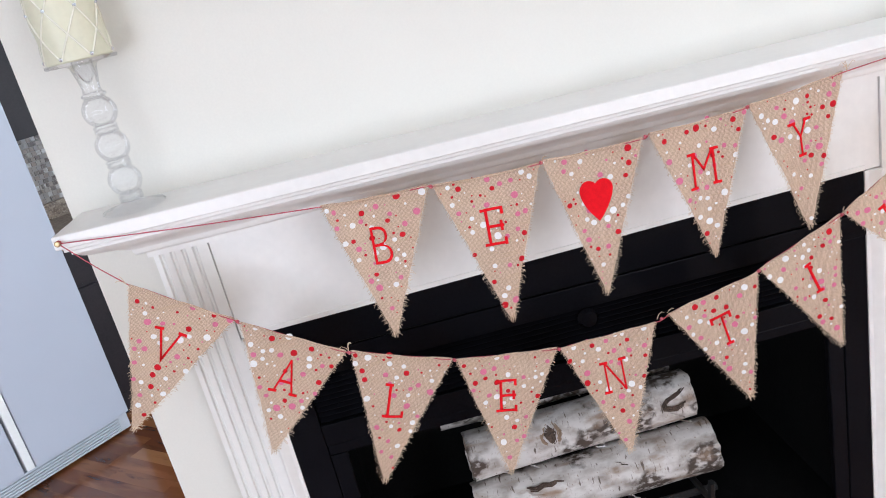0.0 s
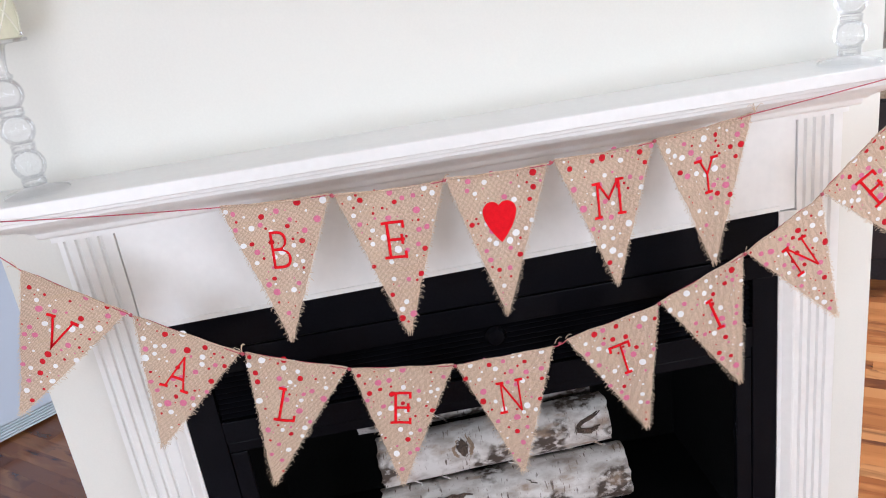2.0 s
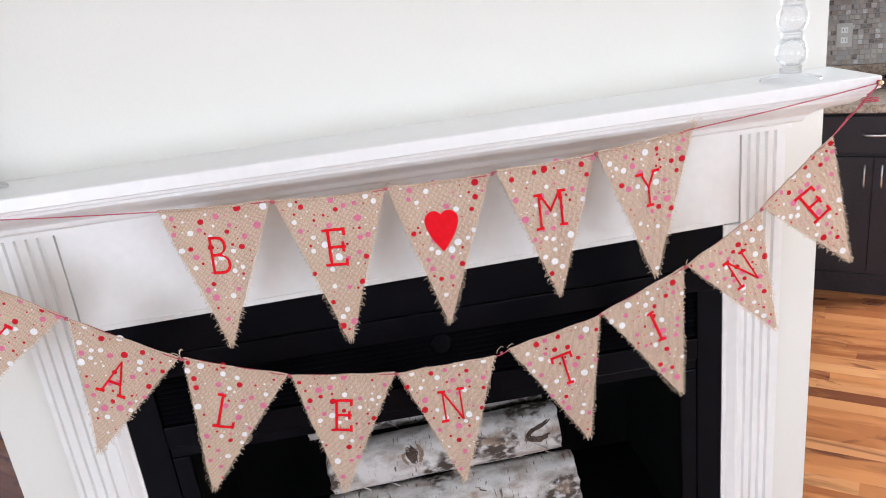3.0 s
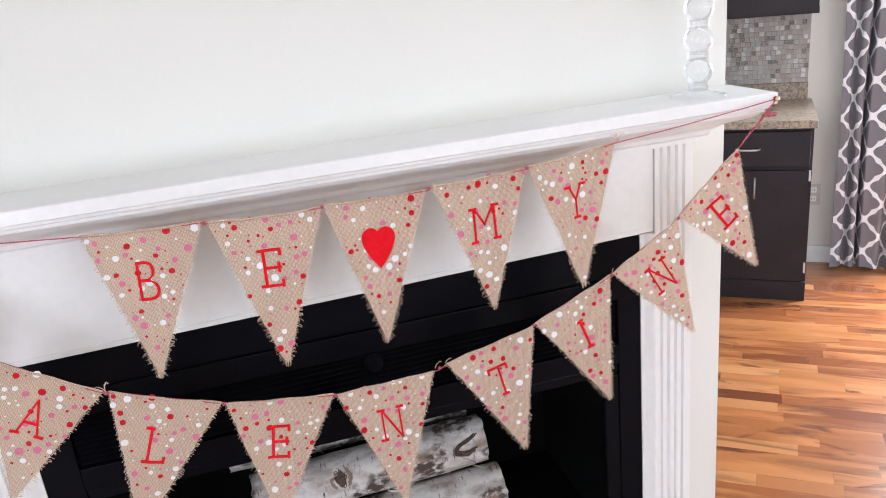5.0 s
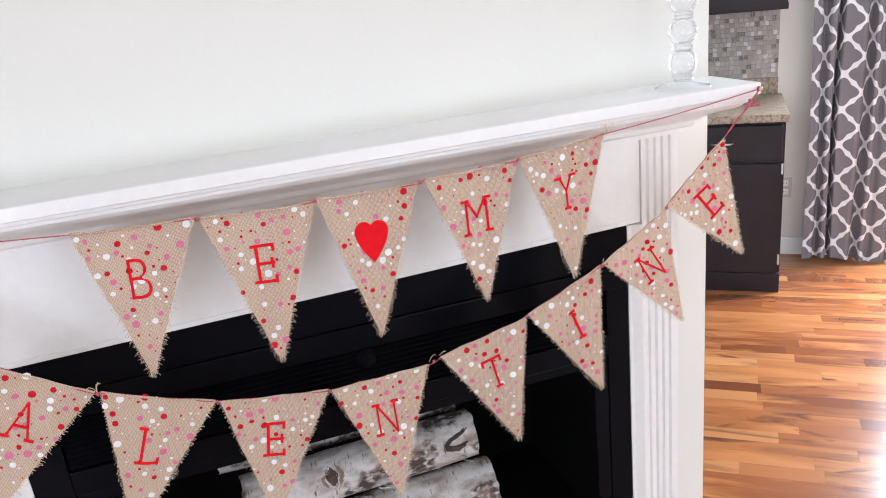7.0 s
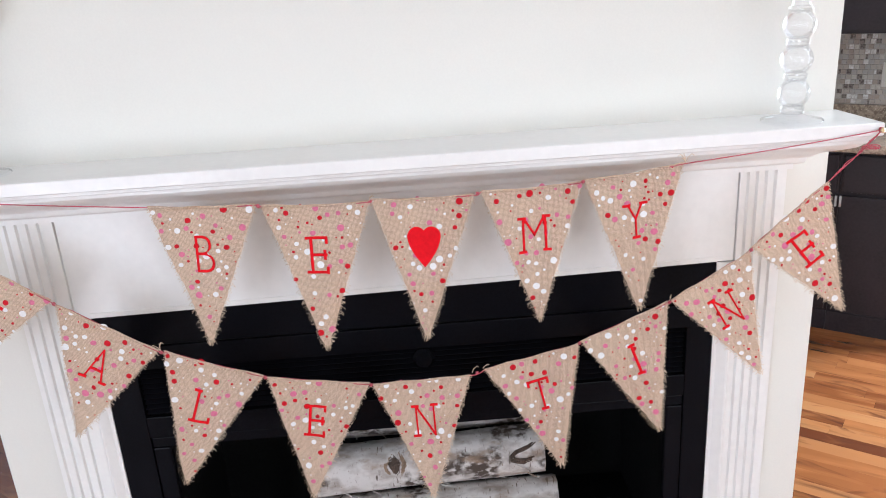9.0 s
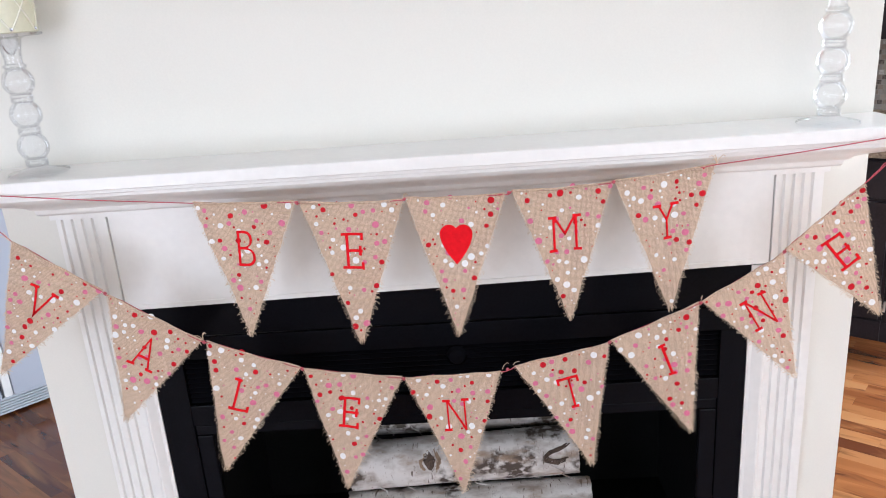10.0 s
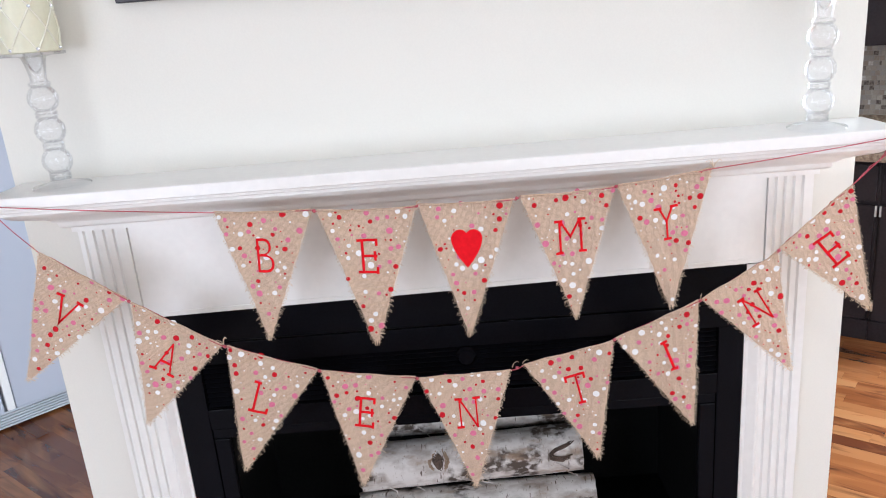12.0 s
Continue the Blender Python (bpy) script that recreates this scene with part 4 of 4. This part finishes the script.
def upper_cabinet(m, w, z0, label):
    t = thing("wall_cabinet", m, label=label, category="cabinet", group="dark kitchen cabinets")
    part("body", box(-w, 0, 0.021, 0.32, z0, z0 + 0.75, 0.001), ESPRESSO, t)
    d = panel_door("door", t, -w + 0.004, -0.004, 0.0, z0 + 0.012, z0 + 0.74)
    part("hinge", box(-0.0035, 0.003, -0.002, 0.012, z0 + 0.03, z0 + 0.08, 0.001), STEEL, d, "nickel hinge")


for k in range(4):
    upper_cabinet(ROOM @ pose(CAB_U + 0.005 - 0.461 * k, 4.305, 0), 0.46, 1.345, "espresso stained wall cabinet above mosaic tiles")


def outlet(m, label):
    t = thing("wall_outlet", m, label=label, category="outlet")
    part("plate", box(-0.036, 0.036, -0.006, 0, -0.058, 0.058, 0.002), PLATE, t)
    for z in (-0.024, 0.024):
        s = part("socket", box(-0.016, 0.016, -0.008, -0.005, z - 0.015, z + 0.015, 0.002), TRIM, t)
        for x in (-0.006, 0.006):
            part("slot", box(x - 0.0012, x + 0.0012, -0.0085, -0.0075, z - 0.005, z + 0.006), SOOT, s)


outlet(ROOM @ pose(0.384, 4.63, 0.385), "beige duplex outlet on the wall beside a cabinet")
outlet(ROOM @ pose(-0.13, 4.624, 1.13), "steel duplex outlet on the mosaic backsplash")
bb = structure("baseboard", box(CAB_U + 0.005, 0.785, 4.612, 4.6295, 0, 0.095, 0.003), TRIM, "white painted baseboard behind the curtain", "baseboard", ROOM)


# ---------- curtain ----------
def curtain(m, width, height, folds):
    t = thing("curtain", m, label="grey curtain panel with white trellis pattern, hanging to the floor", category="curtain")
    me = bpy.data.meshes.new("panel")
    nx, nz = 200, 40
    verts, uvs = [], []
    arc, last = 0.0, None
    arcs = []
    for i in range(nx + 1):
        f = i / nx
        y = -0.034 + sum(d * math.exp(-((f - c) / w) ** 2) for c, d, w in folds) + 0.006 * math.sin(17 * f + 1)
        x = f * width
        if last:
            arc += math.hypot(x - last[0], y - last[1])
        last = (x, y)
        arcs.append((x, y, arc))
    for side in (0.0, 0.002):
        for j in range(nz + 1):
            z = height * j / nz
            g = 1 + 0.25 * (1 - j / nz)
            for x, y, a in arcs:
                verts.append((x + 0.006 * math.sin(3 * z + 20 * x), y * g + side + 0.004 * math.sin(7 * z + 9 * x), z + 0.012 * math.sin(14 * x) * (1 - j / nz)))
                uvs.append((a * 1.05, z))
    faces = []
    N = (nx + 1) * (nz + 1)
    for o in (0, N):
        for j in range(nz):
            for i in range(nx):
                k = o + j * (nx + 1) + i
                faces.append((k, k + 1, k + nx + 2, k + nx + 1))
    me.from_pydata(verts, [], faces)
    layer = me.uv_layers.new(name="UVMap")
    for loop in me.loops:
        layer.data[loop.index].uv = uvs[loop.vertex_index]
    me.materials.append(CLOTH)
    ob = new("panel", me)
    ob.parent = t
    smooth(ob, 0)
    part("rod", tube([(-0.08, 0, height + 0.02), (width + 0.9, 0, height + 0.02)], 0.012), STEEL, t, "brushed nickel curtain rod")


curtain(ROOM @ pose(0.475, 4.545, 0.012), 0.42, 2.2, [(0.14, 0.040, 0.035), (0.285, 0.085, 0.022), (0.60, 0.065, 0.045), (0.74, 0.022, 0.04), (0.95, 0.035, 0.03)])

# ---------- patio door ----------
door = thing("door_1", ROOM @ pose(0.86, 4.63, 0), label="white glazed patio door with brass knobs", category="door", kind="structure")
bm = box(0.0, 0.03, -0.01, 0.12, 0, 2.08, 0.002)
box(0.97, 1.0, -0.01, 0.12, 0, 2.08, 0.002, bm)
box(0.03, 0.97, -0.01, 0.12, 2.05, 2.08, 0.002, bm)
part("door_frame", bm, TRIM, door)
part("casing", box(-0.07, 0.0, -0.018, 0.0, 0, 2.14, 0.003), TRIM, door)
bm = box(0.032, 0.14, 0.03, 0.075, 0.01, 2.04, 0.002)
box(0.86, 0.968, 0.03, 0.075, 0.01, 2.04, 0.002, bm)
box(0.14, 0.86, 0.03, 0.075, 0.01, 0.07, 0, bm)
box(0.14, 0.86, 0.03, 0.075, 1.92, 2.04, 0, bm)
part("door_leaf", bm, TRIM, door)
g = part("pane", box(0.14, 0.86, 0.05, 0.056, 0.07, 1.92), GLASS, door)
g.visible_shadow = False
for z, r in ((0.850, 0.026), (1.005, 0.024)):
    smooth(part("knob", lathe([(0, 0.05), (r * 0.8, 0.046), (r, 0.035), (r * 0.8, 0.022), (0.010, 0.016), (0.010, 0.006), (r * 1.05, 0.004), (r * 1.05, 0)], 20), BRASS, door, "polished brass knob", pose(0.075, 0.03, z, 90)))
tagged(part("backdrop", box(-0.6, 4.0, 5.6, 5.65, -0.5, 3.0), SKYGLOW, None, "", ROOM), "bright overexposed outdoors beyond the door", "backdrop", kind="structure")

# ---------- refrigerator side ----------
FX, FV = 1.481, 3.327
fr = thing("refrigerator", LEFT @ pose(FX, FV, 0), label="white refrigerator with textured doors and bottom grille", category="refrigerator")
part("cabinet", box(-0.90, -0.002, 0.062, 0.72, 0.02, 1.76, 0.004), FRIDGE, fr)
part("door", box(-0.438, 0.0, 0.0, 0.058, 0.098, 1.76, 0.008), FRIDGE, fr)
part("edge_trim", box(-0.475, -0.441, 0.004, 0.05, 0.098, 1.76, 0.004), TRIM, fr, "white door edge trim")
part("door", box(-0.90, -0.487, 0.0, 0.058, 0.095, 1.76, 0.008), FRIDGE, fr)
gr = part("grille", box(-0.90, -0.004, 0.030, 0.06, 0.012, 0.088, 0.003), GRILLE, fr, "grey slotted bottom grille")
for k in range(5):
    part("slat", box(-0.87, -0.05, 0.018, 0.0298, 0.020 + k * 0.013, 0.027 + k * 0.013, 0.001), GRILLE, gr)
part("foot", lathe([(0, 0), (0.018, 0), (0.018, 0.012), (0, 0.012)], 12), GRILLE, fr, m=pose(-0.86, 0.10, 0.001))
part("foot", lathe([(0, 0), (0.018, 0), (0.018, 0.012), (0, 0.012)], 12), GRILLE, fr, m=pose(-0.04, 0.10, 0.001))
for k in range(3):
    base_cabinet(LEFT @ pose(FX + 0.47 + 0.461 * k, FV + 0.19, 0), 0.46, "espresso stained base cabinet beside the refrigerator", 1, False)
    upper_cabinet(LEFT @ pose(FX + 0.47 + 0.461 * k, FV + 0.44, 0), 0.46, 1.345, "espresso stained wall cabinet beside the refrigerator")
ct = thing("countertop", LEFT, label="dark brown granite countertop beside the refrigerator", category="countertop")
part("slab", box(FX + 0.011, FX + 1.40, FV + 0.145, 4.098, 0.8635, 0.900, 0.004), STONE, ct)
part("lip", box(FX + 0.011, FX + 1.40, 4.076, 4.0985, 0.9005, 0.985, 0.002), STONE, ct)
mosaic(LEFT, FX + 0.011, FX + 1.40, 4.0995, 0.986, 1.344, 8)

# ---------- floor boards ----------
rnd = random.Random(12)
PW = 0.068
shared = {}


def plank_mesh(ln):
    if ln not in shared:
        bm = box(0.0002, ln - 0.0002, 0.00015, PW - 0.00015, -0.0088, 0.0)
        me = bpy.data.meshes.new("plank")
        bm.to_mesh(me)
        bm.free()
        me.materials.append(PLANK)
        shared[ln] = me
    return shared[ln]


verts, faces = [], []
count = 0
for j in range(-60, 72):
    v = j * PW
    u = -6.0 + rnd.uniform(0, 0.4)
    while u < 5.2:
        ln = rnd.choice((0.26, 0.36, 0.46, 0.58, 0.70))
        near_right = 2.25 < v < 4.63 and -0.15 < u < 1.35
        near_left = 1.05 < v < 2.45 and -3.4 < u < -2.1
        x, y = (ROOM @ Vector((u + ln / 2, v, 0))).xy
        if (near_right or near_left) and count < 298:
            ob = new("plank", plank_mesh(ln))
            ob.parent = floor
            ob.matrix_basis = ROOM @ pose(u, v, 0)
            count += 1
        elif -4.4 < x < 5.4 and -2.5 < y < 5.5:
            k = len(verts)
            a, b, c, d = u + 0.0002, u + ln - 0.0002, v + 0.00015, v + PW - 0.00015
            verts += [(a, c, -0.0088), (b, c, -0.0088), (b, d, -0.0088), (a, d, -0.0088), (a, c, 0), (b, c, 0), (b, d, 0), (a, d, 0)]
            faces += [(k + 4, k + 5, k + 6, k + 7), (k, k + 1, k + 5, k + 4), (k + 1, k + 2, k + 6, k + 5), (k + 2, k + 3, k + 7, k + 6), (k + 3, k, k + 4, k + 7)]
        u += ln
me = bpy.data.meshes.new("planks")
me.from_pydata(verts, [], faces)
me.materials.append(PLANKS)
ob = new("planks", me)
ob.parent = floor
ob.matrix_basis = ROOM
tagged(ob, kind="stuff")
